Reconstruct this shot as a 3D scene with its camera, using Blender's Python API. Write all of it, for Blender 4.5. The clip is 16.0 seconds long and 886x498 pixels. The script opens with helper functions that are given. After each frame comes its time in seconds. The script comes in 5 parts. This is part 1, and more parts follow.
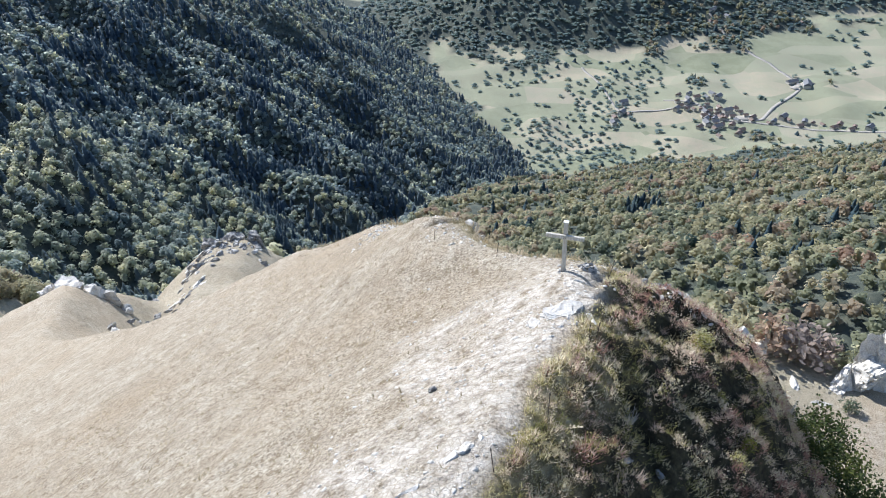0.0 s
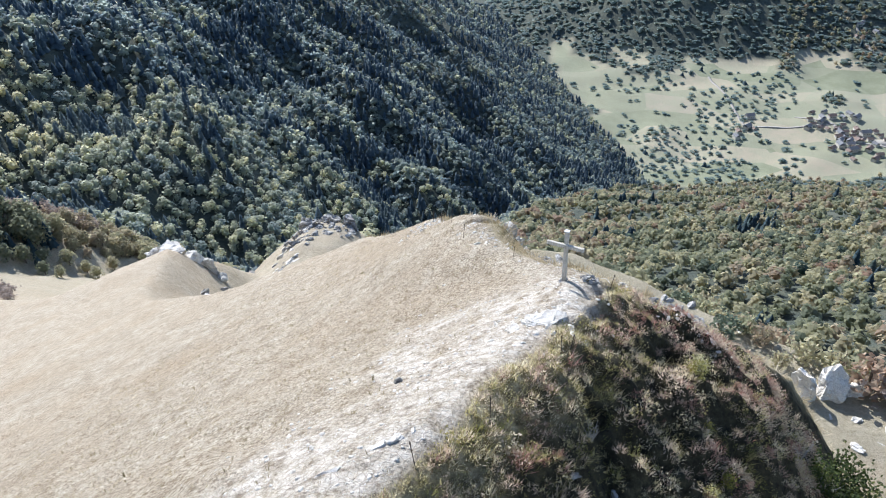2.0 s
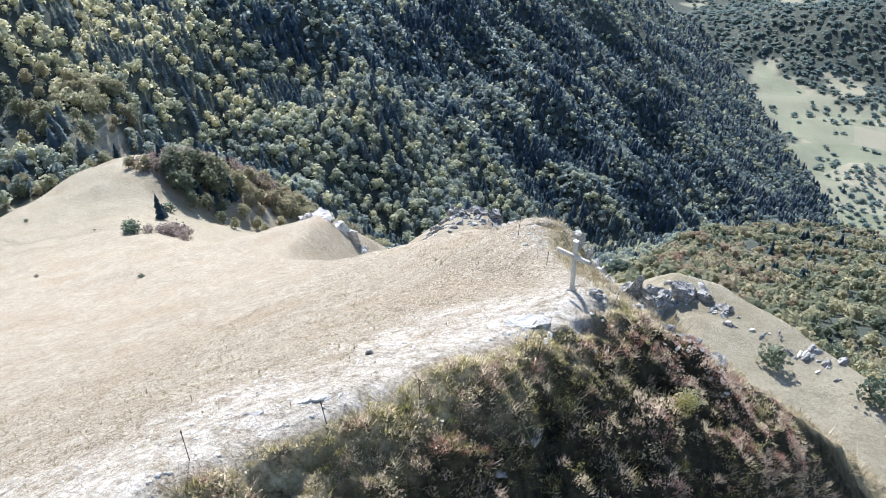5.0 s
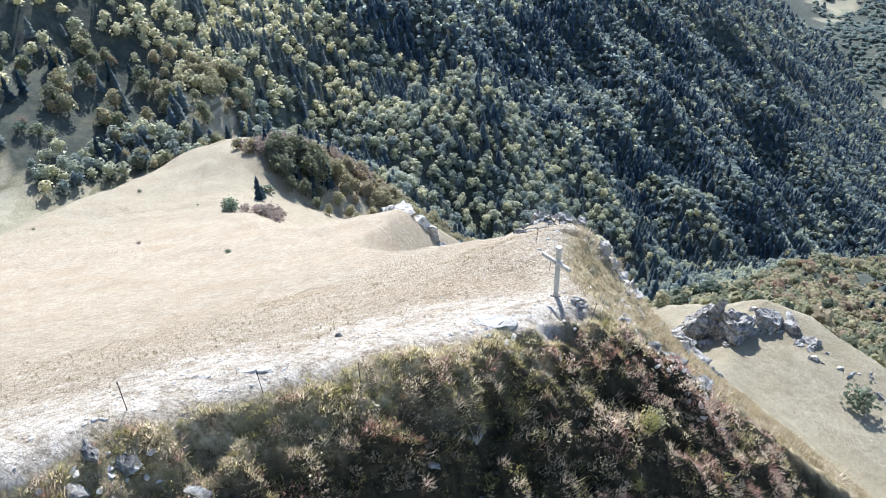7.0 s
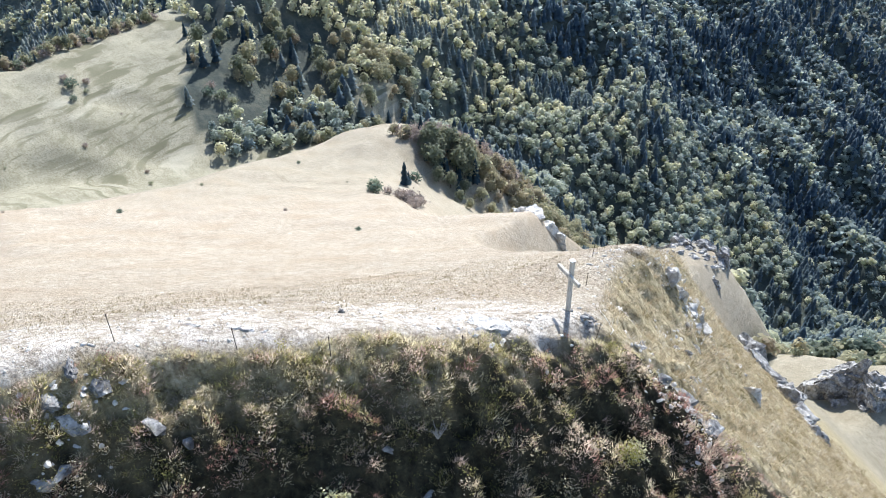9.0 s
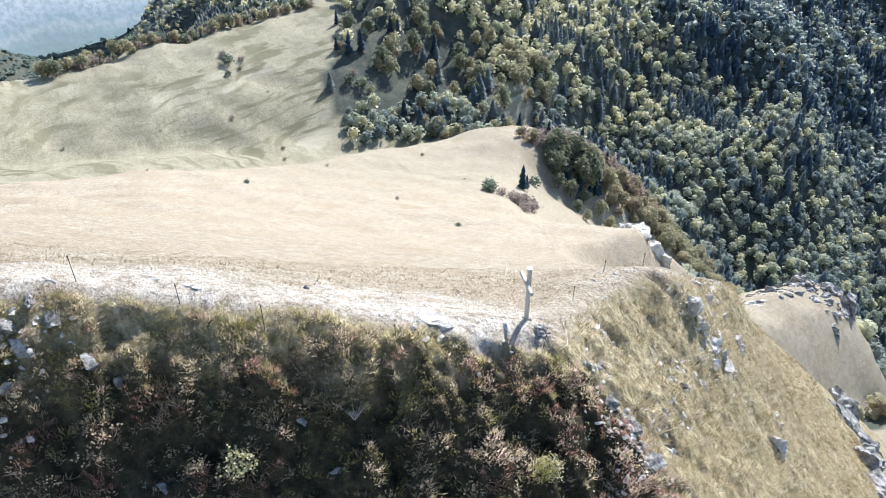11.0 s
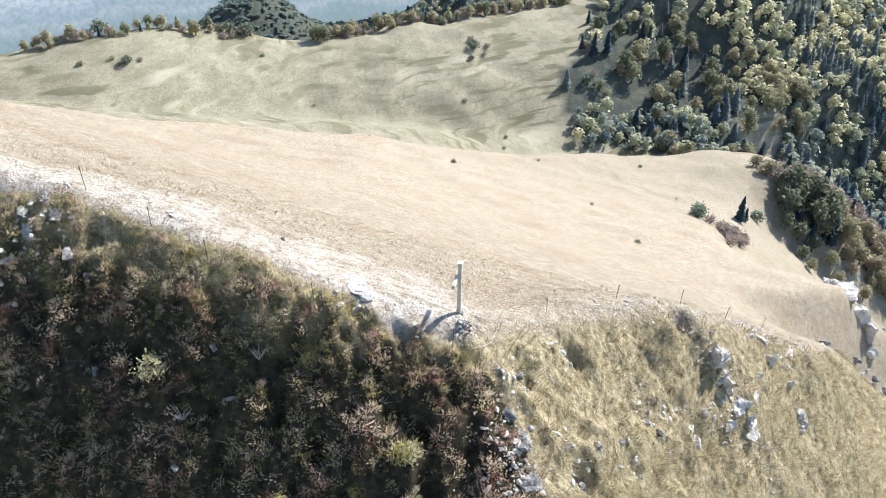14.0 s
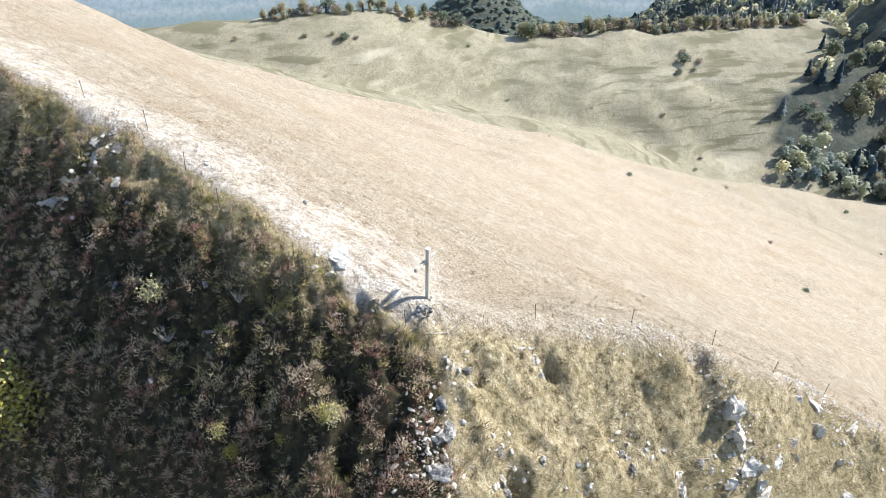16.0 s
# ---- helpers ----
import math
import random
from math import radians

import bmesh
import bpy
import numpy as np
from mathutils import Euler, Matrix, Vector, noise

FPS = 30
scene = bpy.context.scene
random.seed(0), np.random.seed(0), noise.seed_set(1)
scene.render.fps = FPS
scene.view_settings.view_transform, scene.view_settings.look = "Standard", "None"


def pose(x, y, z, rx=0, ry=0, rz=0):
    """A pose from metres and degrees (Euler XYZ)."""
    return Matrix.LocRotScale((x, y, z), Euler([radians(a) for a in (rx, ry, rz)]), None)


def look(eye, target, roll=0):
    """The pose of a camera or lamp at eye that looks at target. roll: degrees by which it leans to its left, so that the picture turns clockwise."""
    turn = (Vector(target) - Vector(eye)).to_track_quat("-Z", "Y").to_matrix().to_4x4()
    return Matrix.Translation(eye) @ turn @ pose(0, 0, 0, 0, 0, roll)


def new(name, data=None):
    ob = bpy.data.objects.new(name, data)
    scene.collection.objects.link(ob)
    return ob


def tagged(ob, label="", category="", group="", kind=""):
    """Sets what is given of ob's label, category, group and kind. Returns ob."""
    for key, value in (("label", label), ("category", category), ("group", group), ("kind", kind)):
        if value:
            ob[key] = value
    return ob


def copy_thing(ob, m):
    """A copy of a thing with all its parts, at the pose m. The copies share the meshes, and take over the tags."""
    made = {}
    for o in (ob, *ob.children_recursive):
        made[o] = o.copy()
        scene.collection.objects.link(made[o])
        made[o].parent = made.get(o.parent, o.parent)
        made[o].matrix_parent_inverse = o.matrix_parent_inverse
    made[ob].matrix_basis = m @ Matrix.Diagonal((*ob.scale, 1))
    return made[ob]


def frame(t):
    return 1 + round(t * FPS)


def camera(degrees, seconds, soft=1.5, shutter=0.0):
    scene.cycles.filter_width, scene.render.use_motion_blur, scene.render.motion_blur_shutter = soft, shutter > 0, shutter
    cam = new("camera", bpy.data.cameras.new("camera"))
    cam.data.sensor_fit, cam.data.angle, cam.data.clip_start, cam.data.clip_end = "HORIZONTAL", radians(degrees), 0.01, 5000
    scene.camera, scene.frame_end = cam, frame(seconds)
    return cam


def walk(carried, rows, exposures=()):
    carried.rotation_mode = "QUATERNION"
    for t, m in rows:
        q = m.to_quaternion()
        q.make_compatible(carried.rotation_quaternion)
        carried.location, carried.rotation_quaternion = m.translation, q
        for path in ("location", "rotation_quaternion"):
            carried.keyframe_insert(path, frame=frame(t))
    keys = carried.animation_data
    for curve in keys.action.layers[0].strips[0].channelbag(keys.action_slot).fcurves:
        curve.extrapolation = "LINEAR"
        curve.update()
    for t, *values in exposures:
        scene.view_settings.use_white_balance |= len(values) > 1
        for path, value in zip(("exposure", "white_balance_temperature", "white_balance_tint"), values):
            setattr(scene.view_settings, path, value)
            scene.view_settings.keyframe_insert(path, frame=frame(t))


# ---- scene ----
cam = camera(63.7, 16.0, soft=1.0)
PATH = [
    (0, (-4.296, -27.863, 20.205), (-4.381, -26.214, 19.076), -2.6),
    (0.5, (-3.064, -27.918, 20.163), (-3.252, -26.275, 19.037), -2.5),
    (1, (-1.91, -27.947, 20.216), (-2.182, -26.315, 19.092), -2.4),
    (1.5, (-0.713, -27.878, 20.293), (-1.035, -26.255, 19.17), -2.5),
    (2, (0.522, -27.747, 20.333), (0.152, -26.135, 19.208), -2.6),
    (2.5, (1.689, -27.676, 20.394), (1.248, -26.081, 19.271), -2.5),
    (3, (2.856, -27.494, 20.391), (2.326, -25.925, 19.269), -2.4),
    (3.5, (3.994, -27.318, 20.354), (3.388, -25.775, 19.235), -2.3),
    (4, (5.136, -27.085, 20.338), (4.465, -25.567, 19.221), -2.3),
    (6.5, (11.076, -25.072, 20.412), (10.113, -23.711, 19.307), -2.1),
    (7, (12.217, -24.389, 20.341), (11.197, -23.068, 19.239), -2.1),
    (7.5, (13.337, -23.666, 20.296), (12.245, -22.4, 19.197), -1.9),
    (8, (14.563, -22.812, 20.24), (13.381, -21.627, 19.145), -1.7),
    (8.5, (15.71, -21.768, 20.23), (14.451, -20.662, 19.137), -1.5),
    (10.8, (20.85, -15.486, 20.075), (19.369, -14.693, 18.99), -0.2),
    (11, (21.277, -14.827, 20.103), (19.772, -14.078, 19.019), -0.2),
    (11.5, (22.3, -13.163, 20.119), (20.744, -12.528, 19.035), 0.0),
    (12, (23.249, -11.468, 20.153), (21.655, -10.936, 19.068), 0.2),
    (12.5, (24.044, -9.679, 20.195), (22.422, -9.24, 19.11), 0.3),
    (13, (24.764, -7.679, 20.189), (23.122, -7.33, 19.102), 0.4),
    (13.5, (25.343, -5.565, 20.195), (23.686, -5.303, 19.106), 0.5),
    (14, (25.807, -3.276, 20.171), (24.139, -3.114, 19.08), 0.6),
    (14.5, (26.112, -0.981, 20.182), (24.437, -0.969, 19.089), 0.9),
    (15, (26.29, 1.32, 20.212), (24.622, 1.195, 19.116), 1.1),
    (15.5, (26.337, 3.786, 20.256), (24.68, 3.558, 19.159), 1.1),
    (16, (26.195, 6.271, 20.244), (24.561, 5.923, 19.145), 1.3),
]
walk(cam, [(t, look(e, g, r)) for t, e, g, r in PATH], [(0, 1.15, 5980, 11), (7, 1.38, 5980, 11), (11, 1.42, 6120, 11), (16, 1.36, 6430, 11)])

# ---------------------------------------------------------------- light
SUN_TO = Vector((-0.497, 0.606, 0.621)).normalized()
world = bpy.data.worlds.new("sky")
scene.world = world
world.use_nodes = True
sky_nodes = world.node_tree.nodes
sky = sky_nodes.new("ShaderNodeTexSky")
sky.sky_type, sky.sun_disc = "NISHITA", False
sky.sun_elevation, sky.sun_rotation = math.asin(SUN_TO.z), math.atan2(SUN_TO.x, SUN_TO.y)
sky.altitude = 1200
world.node_tree.links.new(sky.outputs[0], sky_nodes["Background"].inputs[0])
sky_nodes["Background"].inputs[1].default_value = 0.105
sun_data = bpy.data.lights.new("sun", "SUN")
sun_data.energy, sun_data.angle, sun_data.color = 3.85, radians(0.55), (1.0, 0.97, 0.92)
sun = new("sun", sun_data)
sun.matrix_world = look(SUN_TO * 100, (0, 0, 0))

# ---------------------------------------------------------------- landform
def smin(a, b, k):
    h = np.clip(0.5 + 0.5 * (b - a) / k, 0, 1)
    return b * (1 - h) + a * h - k * h * (1 - h)


def smax(a, b, k):
    return -smin(-a, -b, k)


def bump(x, y, cx, cy, rx, ry=None):
    return np.exp(-((x - cx) / rx) ** 2 - ((y - cy) / (ry or rx)) ** 2)


def waves(x, y, size, seed=0):
    """Smooth irregular relief of about -1 to 1, from turned sine waves."""
    r = np.random.RandomState(seed)
    out = 0
    for i in range(9):
        a, k, p = r.uniform(0, math.tau), r.uniform(0.6, 1.9) * math.tau / size, r.uniform(0, math.tau)
        b = r.uniform(0, math.tau)
        out = out + np.sin(k * (x * np.cos(a) + y * np.sin(a)) + p + 1.3 * np.sin(0.6 * k * (x * np.cos(b) + y * np.sin(b))))
    return out / 4.0


def knots(v, xs, ys, soft):
    """A line through knots with its corners rounded off."""
    return sum(np.interp(v + soft * o, xs, ys) for o in (-1.0, -0.6, -0.2, 0.2, 0.6, 1.0)) / 6


def east_rim(y):
    return knots(y, (-60, -23, -17, -13.5, -9, -4.4, 0, 8), (-19, -7.4, -5.6, -4.2, -2.2, -0.8, 0.0, 1.5), 2.0)


def dip_slope(x, y):
    """The dry meadow that tilts down to the west, with its mound, shoulder and gully."""
    u = np.maximum(-(0.5 * x - 0.36 * y) / 0.616, 0)
    z = 0.5 * x - 0.36 * y + 0.00047 * np.minimum(u, 560) ** 2 + 0.3
    z = z + 2.6 * bump(x, y, -7.0, 14.0, 7.0, 8.5) + 1.5 * bump(x, y, -13, 25, 8, 9)
    z = z + 16 * bump(x, y, -296, 196, 42, 45) + 4.5 * bump(x, y, -294, 106, 42, 45)
    z = z - 0.14 * np.maximum(-y - 10, 0) * ramp(-x, 60, 150)
    g = -x - 0.5 * y - 275
    z = z - 0.8 * np.maximum(g - 90, 0)
    z = z + 1.0 * bump(x, y, -11, -13, 9) - 1.2 * bump(x, y, -44, 8, 22) - 3 * bump(x, y, -100, 45, 45) 
    z = z + 3.5 * np.exp(-((g + 45) / 26) ** 2) - 7 * np.exp(-((g - 5) / 26) ** 2)
    return z


def hill(x, y):
    """The green hill behind the gully."""
    g = -x - 0.5 * y - 430
    top = knots(y, (-400, -171, -131, -45, 8, 60, 160, 300), (-104, -94, -88, -116, -110, -113, -115, -104), 30)
    return top - 0.0022 * np.minimum(np.abs(g), 110) ** 2 - np.where(g > 0, 0.5, 0.25) * np.maximum(np.abs(g) - np.where(g > 0, 15, 80), 0) - 1.2 * np.maximum(-g - 170, 0)


def gullies(x, y):
    """Dry washes that run down the green hill, 0 to 1."""
    out = 0 * x
    for ax, ay, bx, by, w in ((-404, 60, -382, 112, 7), (-356, -52, -326, -16, 6), (-352, -20, -318, 22, 7), (-360, 8, -338, 50, 7), (-380, 34, -350, 76, 7), (-402, 94, -380, 136, 6), (-332, -90, -304, -62, 7), (-380, -30, -352, 2, 6)):
        n = math.hypot(bx - ax, by - ay)
        s = ((x - ax) * (bx - ax) + (y - ay) * (by - ay)) / n
        c = ((x - ax) * (by - ay) - (y - ay) * (bx - ax)) / n + 3 * np.sin(s / 9 + ax)
        out = out + np.exp(-(c / w) ** 2) * ramp(s, -6, 10) * ramp(-s, -n - 8, -n + 6)
    return out


def north_face(x, y):
    return 1.35 - 0.45 * x - 0.95 * y + 4.2 * bump(x, y, -7, 16.5, 5.5, 7) + 5 * bump(x, y, -14, 29, 8)


def north_rim(x):
    return knots(x, (-420, -340, -300, -270, -236, -177, -135, -115, -108, -100, -80, -44, -28, -17, 40), (262, 246, 226, 178, 148, 106, 86, 92, 106, 106, 62, 37, 40, 42, 42), 5)


def spur(x, y):
    """The thicket ridge that runs down from the knoll, on the far side of the wooded ravine."""
    cx = knots(y, (150, 175, 211, 247, 277, 320), (-284, -278, -273, -263, -249, -222), 6)
    cz = knots(y, (110, 160, 175, 193, 211, 230, 247, 262, 277, 330), (-175, -138, -133, -138, -143, -157, -172, -190, -211, -285), 5)
    side = np.sqrt((x - cx) ** 2 + 9) - 3
    return cz - np.where(x > cx, 0.8, 0.55) * side + 1.5 * waves(x, y, 22, 12) * ramp(side, 2, 14)


def gullies(x, y):
    """Dry washes that run down the green hill, 0 to 1."""
    out = 0 * x
    for ax, ay, bx, by, w in ((-404, 60, -382, 112, 7), (-356, -52, -326, -16, 6), (-352, -20, -318, 22, 7), (-360, 8, -338, 50, 7), (-380, 34, -350, 76, 7), (-402, 94, -380, 136, 6), (-332, -90, -304, -62, 7), (-380, -30, -352, 2, 6)):
        n = math.hypot(bx - ax, by - ay)
        s = ((x - ax) * (bx - ax) + (y - ay) * (by - ay)) / n
        c = ((x - ax) * (by - ay) - (y - ay) * (bx - ax)) / n + 3 * np.sin(s / 9 + ax)
        out = out + np.exp(-(c / w) ** 2) * ramp(s, -6, 10) * ramp(-s, -n - 8, -n + 6)
    return out


def north_face(x, y):
    return 1.35 - 0.45 * x - 0.95 * y + 4.2 * bump(x, y, -7, 16.5, 5.5, 7) + 5 * bump(x, y, -14, 29, 8)


def north_rim(x):
    return knots(x, (-420, -340, -300, -270, -236, -177, -135, -115, -108, -100, -80, -44, -28, -17, 40), (262, 246, 226, 178, 148, 106, 86, 92, 106, 106, 62, 37, 40, 42, 42), 5)


def spur(x, y):
    """The thicket ridge that runs down from the knoll, on the far side of the wooded ravine."""
    cx = knots(y, (150, 175, 211, 247, 277, 320), (-284, -278, -273, -263, -249, -222), 6)
    cz = knots(y, (110, 160, 175, 193, 211, 230, 247, 262, 277, 330), (-175, -138, -133, -138, -143, -157, -172, -190, -211, -285), 5)
    side = np.sqrt((x - cx) ** 2 + 9) - 3
    return cz - np.where(x > cx, 0.8, 0.55) * side + 1.5 * waves(x, y, 22, 12) * ramp(side, 2, 14)


def rib(x, y):
    """A grassy rib between the two small gullies at the head of the ravine."""
    s = ((x + 240) * 0.55 + (y - 160) * 0.83)
    c = (x + 240) * 0.83 - (y - 160) * 0.55
    return -136 - 0.62 * s - 0.75 * np.maximum(np.abs(c) - 2, 0) - 3 * np.maximum(-s, 0)


def mountain(x, y):
    a = -140 - 0.60 * (x + 437) - 0.15 * (y - 202)
    a = smin(smin(a, 25 + 0 * x, 60), -95 + 0.9 * (y - 190 + 0.25 * (x + 437)), 30)
    b = -640 + 0.62 * ((-0.92) * (x - 165) - 0.38 * (y - 1068))
    z = smin(a, b, 60)
    gul = np.sin((y + 0.45 * x) / 46 + 1.6 * np.sin((y - 0.3 * x) / 210)) + 0.5 * np.sin((y + 0.6 * x) / 19 + 2 * np.sin(y / 120))
    return z + np.clip((z + 590) / 150, 0, 1) * (17 * gul + 12 * waves(x, y, 300, 3))


def flank(x, y):
    """The wooded spur on the other side of the stream."""
    foot = np.interp(y, (100, 735, 1068, 1300), (-60, -40, 70, 120))
    z = -150 - 0.50 * (y - 170) + 0.085 * np.maximum(x - foot, 0) + 0.6 * np.minimum(x - foot, 0)
    return z + 9 * waves(x, y, 210, 5) - 0.55 * np.maximum(170 - y, 0)


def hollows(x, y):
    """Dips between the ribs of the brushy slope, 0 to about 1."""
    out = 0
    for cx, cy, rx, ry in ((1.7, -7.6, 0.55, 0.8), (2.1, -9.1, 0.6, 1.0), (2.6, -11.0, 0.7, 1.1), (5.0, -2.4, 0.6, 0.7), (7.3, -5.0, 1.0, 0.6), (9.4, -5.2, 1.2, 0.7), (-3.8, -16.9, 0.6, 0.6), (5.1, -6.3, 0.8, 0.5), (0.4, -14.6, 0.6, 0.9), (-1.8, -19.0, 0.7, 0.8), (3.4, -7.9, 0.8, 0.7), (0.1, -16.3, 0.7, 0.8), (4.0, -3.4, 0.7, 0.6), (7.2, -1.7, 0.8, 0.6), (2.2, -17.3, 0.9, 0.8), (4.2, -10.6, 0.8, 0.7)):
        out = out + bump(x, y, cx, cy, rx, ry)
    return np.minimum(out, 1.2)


def mounds(x, y):
    """Clumps of the brush, about -1 to 1."""
    return np.clip(waves(x, y, 2.3, 85) + 0.5 * waves(x, y, 1.1, 86), -1.2, 1.2)


def land(x, y):
    x, y = np.asarray(x, float), np.asarray(y, float)
    far = np.hypot(x, y)
    w = dip_slope(x, y)
    rim = east_rim(y)
    d = (x - rim) * 0.92
    fall = knots(y, (-24, -19, -9, -3), (1.15, 0.82, 0.80, 0.50), 2.0)
    east = 0.5 * rim - 0.36 * y + 0.4 - fall * d - 0.04 * np.maximum(d - 1, 0) ** 1.8 - 0.7 * np.maximum(d - 9, 0)
    north = north_face(x, y)
    yn = north_rim(x)
    edge = dip_slope(x, np.minimum(y, yn)) - (0.95 - 0.23 * ramp(-x, 112, 150)) * np.maximum(y - yn, 0)
    edge = smax(edge, spur(x, y), 4)
    top = smin(smin(w, edge, 2.0), smin(north, east, 1.2), 1.3)
    # ground below the cliffs
    bench = -101 - 0.02 * (x - 20) - 0.02 * (y - 120) - 0.85 * np.maximum(y - 150 + 0.62 * np.maximum(x, 0), 0) - 0.5 * np.maximum(x - 105, 0) - 0.55 * np.maximum(-12 - x, 0)
    horn_top = np.interp(y, (70, 100, 168, 176), (-86, -95, -110, -113))
    hx = np.interp(y, (60, 170), (-66, -86))
    horn = horn_top - 0.006 * (x - hx) ** 2 - 0.7 * np.maximum(np.abs(x - hx) - 6, 0) - 1.6 * np.maximum(y - 174, 0)
    low = smax(smax(flank(x, y), mountain(x, y), 25), -640 + 6 * waves(x, y, 500, 8), 50)
    hills = -640 + 150 * bump(x, y, 330, 2150, 520, 240) + 130 * bump(x, y, 1250, 2350, 500, 160) + 260 * bump(x, y, -700, 3600, 1500, 600)
    hills = hills + 190 * bump(x, y, -1950, -330, 260, 200) + 150 * bump(x, y, -2500, 350, 420, 300) + 210 * bump(x, y, -3400, -900, 500, 900) + 230 * bump(x, y, -3900, 900, 600, 1100)
    low = smax(low, hills + 10 * waves(x, y, 260, 11), 40)
    low = smax(low, smax(bench, horn, 3), 4)
    low = smax(low, hill(x, y) + 1.4 * waves(x, y, 60, 2) - 1.8 * gullies(x, y), 8)
    z = smax(top, low, np.clip(far * 0.05, 0.5, 6))
    # small relief, with tussocks on the steep face and three hollows in it
    face = ramp(w - north, 0.3, 2.5) * ramp(-far, -80, -50) * (y > -3)
    z = z + face * (0.18 * waves(x, y, 2.3, 80) + 0.26 * waves(x, y, 5.5, 81) + 0.08 * waves(x, y, 1.1, 82))
    z = z - 1.7 * bump(x, y, 4.9, 5.3, 0.65) - 1.2 * bump(x, y, -0.9, 6.0, 0.5) - 1.0 * bump(x, y, 2.2, 2.9, 0.5, 0.4) - 1.3 * bump(x, y, -6.2, 14.0, 1.3, 0.7)
    z = z - 1.05 * hollows(x, y) + 0.34 * mounds(x, y) * ramp(x - east_rim(y), 0.6, 2.2) * ramp(-y, -2, 0) * (far < 60)
    z = z + 0.10 * waves(x, y, 6, 4) * np.clip(far / 8, 0.3, 1) + 0.025 * waves(x, y, 1.9, 6) + np.clip((far - 60) / 100, 0, 1) * (0.7 * waves(x, y, 35, 7) + 0.35 * np.abs(waves(0.5 * x + y, 0.3 * y - x, 16, 9)))
    return z


def ramp(v, a, b):
    v = np.clip((v - a) / (b - a), 0, 1)
    return v * v * (3 - 2 * v)


def cover(x, y, z):
    """What grows where, each 0 to 1: bare stone, brush, green meadow, wood, valley field."""
    x, y = np.asarray(x, float), np.asarray(y, float)
    rim = east_rim(y)
    far = np.hypot(x, y)
    d = x - rim
    near_south = ramp(-y, -1.5, 1.5)
    nz = waves(x, y, 5, 21)
    stone = near_south * ramp(d + 6.0 + 2.2 * nz, -2.6, 3.4) * ramp(-d + 0.8 + 1.5 * ramp(y, -7, -2) + 0.5 * nz, 0, 0.9)
    stone = np.maximum(stone, 0.9 * bump(x, y, 0.1, -1.2, 2.3, 3.2))
    brush = ramp(d - 0.35 - 1.5 * ramp(y, -7, -2) - 0.3 * nz, 0, 0.7) * ramp(0.55 * x - 1.05 * y - 0.1 + 0.8 * nz, -0.6, 1.4) * ramp(-far, -75, -50)
    u = -(0.5 * x - 0.36 * y) / 0.616
    g = -x - 0.5 * y - 275 + 9 * waves(x, y, 60, 23)
    green = np.maximum(np.maximum(ramp(g, -52, -12), 0.4 * ramp(u, 160, 300)), np.where(x > -60, 0.6, 0.3) * ramp(y - north_rim(x) - 0.3 * np.maximum(x, 0), 12, 30))
    low = z < dip_slope(x, np.minimum(y, north_rim(x))) - 14
    mount, spur = mountain(x, y), flank(x, y)
    wood = (np.maximum(mount, spur) > z - 16) & (z > -626) & (y > 110)
    wood = wood | ((y > north_rim(x) + 5) & (x < -112) & (x > -330)) | ((y > 118) & low & (z < -118) & (z > -330) & (y < 420))
    wood = wood | ((x < -395) & (y > 205) & (z > -600))
    wood = wood | ((x < -300) & (y > -0.55 * x + 45) & (z > -600)) | ((far > 1300) & (z > -618 + 8 * waves(x, y, 240, 54)) & (z < -250))
    wood = wood & ~((np.abs(x + 86) < 34) & (y < 178))
    ravine = (x > np.interp(y, (150, 175, 211, 247, 277, 320), (-320, -300, -288, -278, -262, -236))) & (x < np.interp(y, (110, 150, 240, 300), (-120, -160, -205, -215))) & (y < 300)
    wood = wood & ~ravine & ~((x > -345) & (x < -270) & (y < 240))
    field = (z < -598) & ~wood
    steep = ramp(dip_slope(x, y) - north_face(x, y), 0.2, 1.6) * (1 - brush) * ramp(-far, -110, -80)
    return stone, brush, green, wood * 1.0, field * 1.0, steep


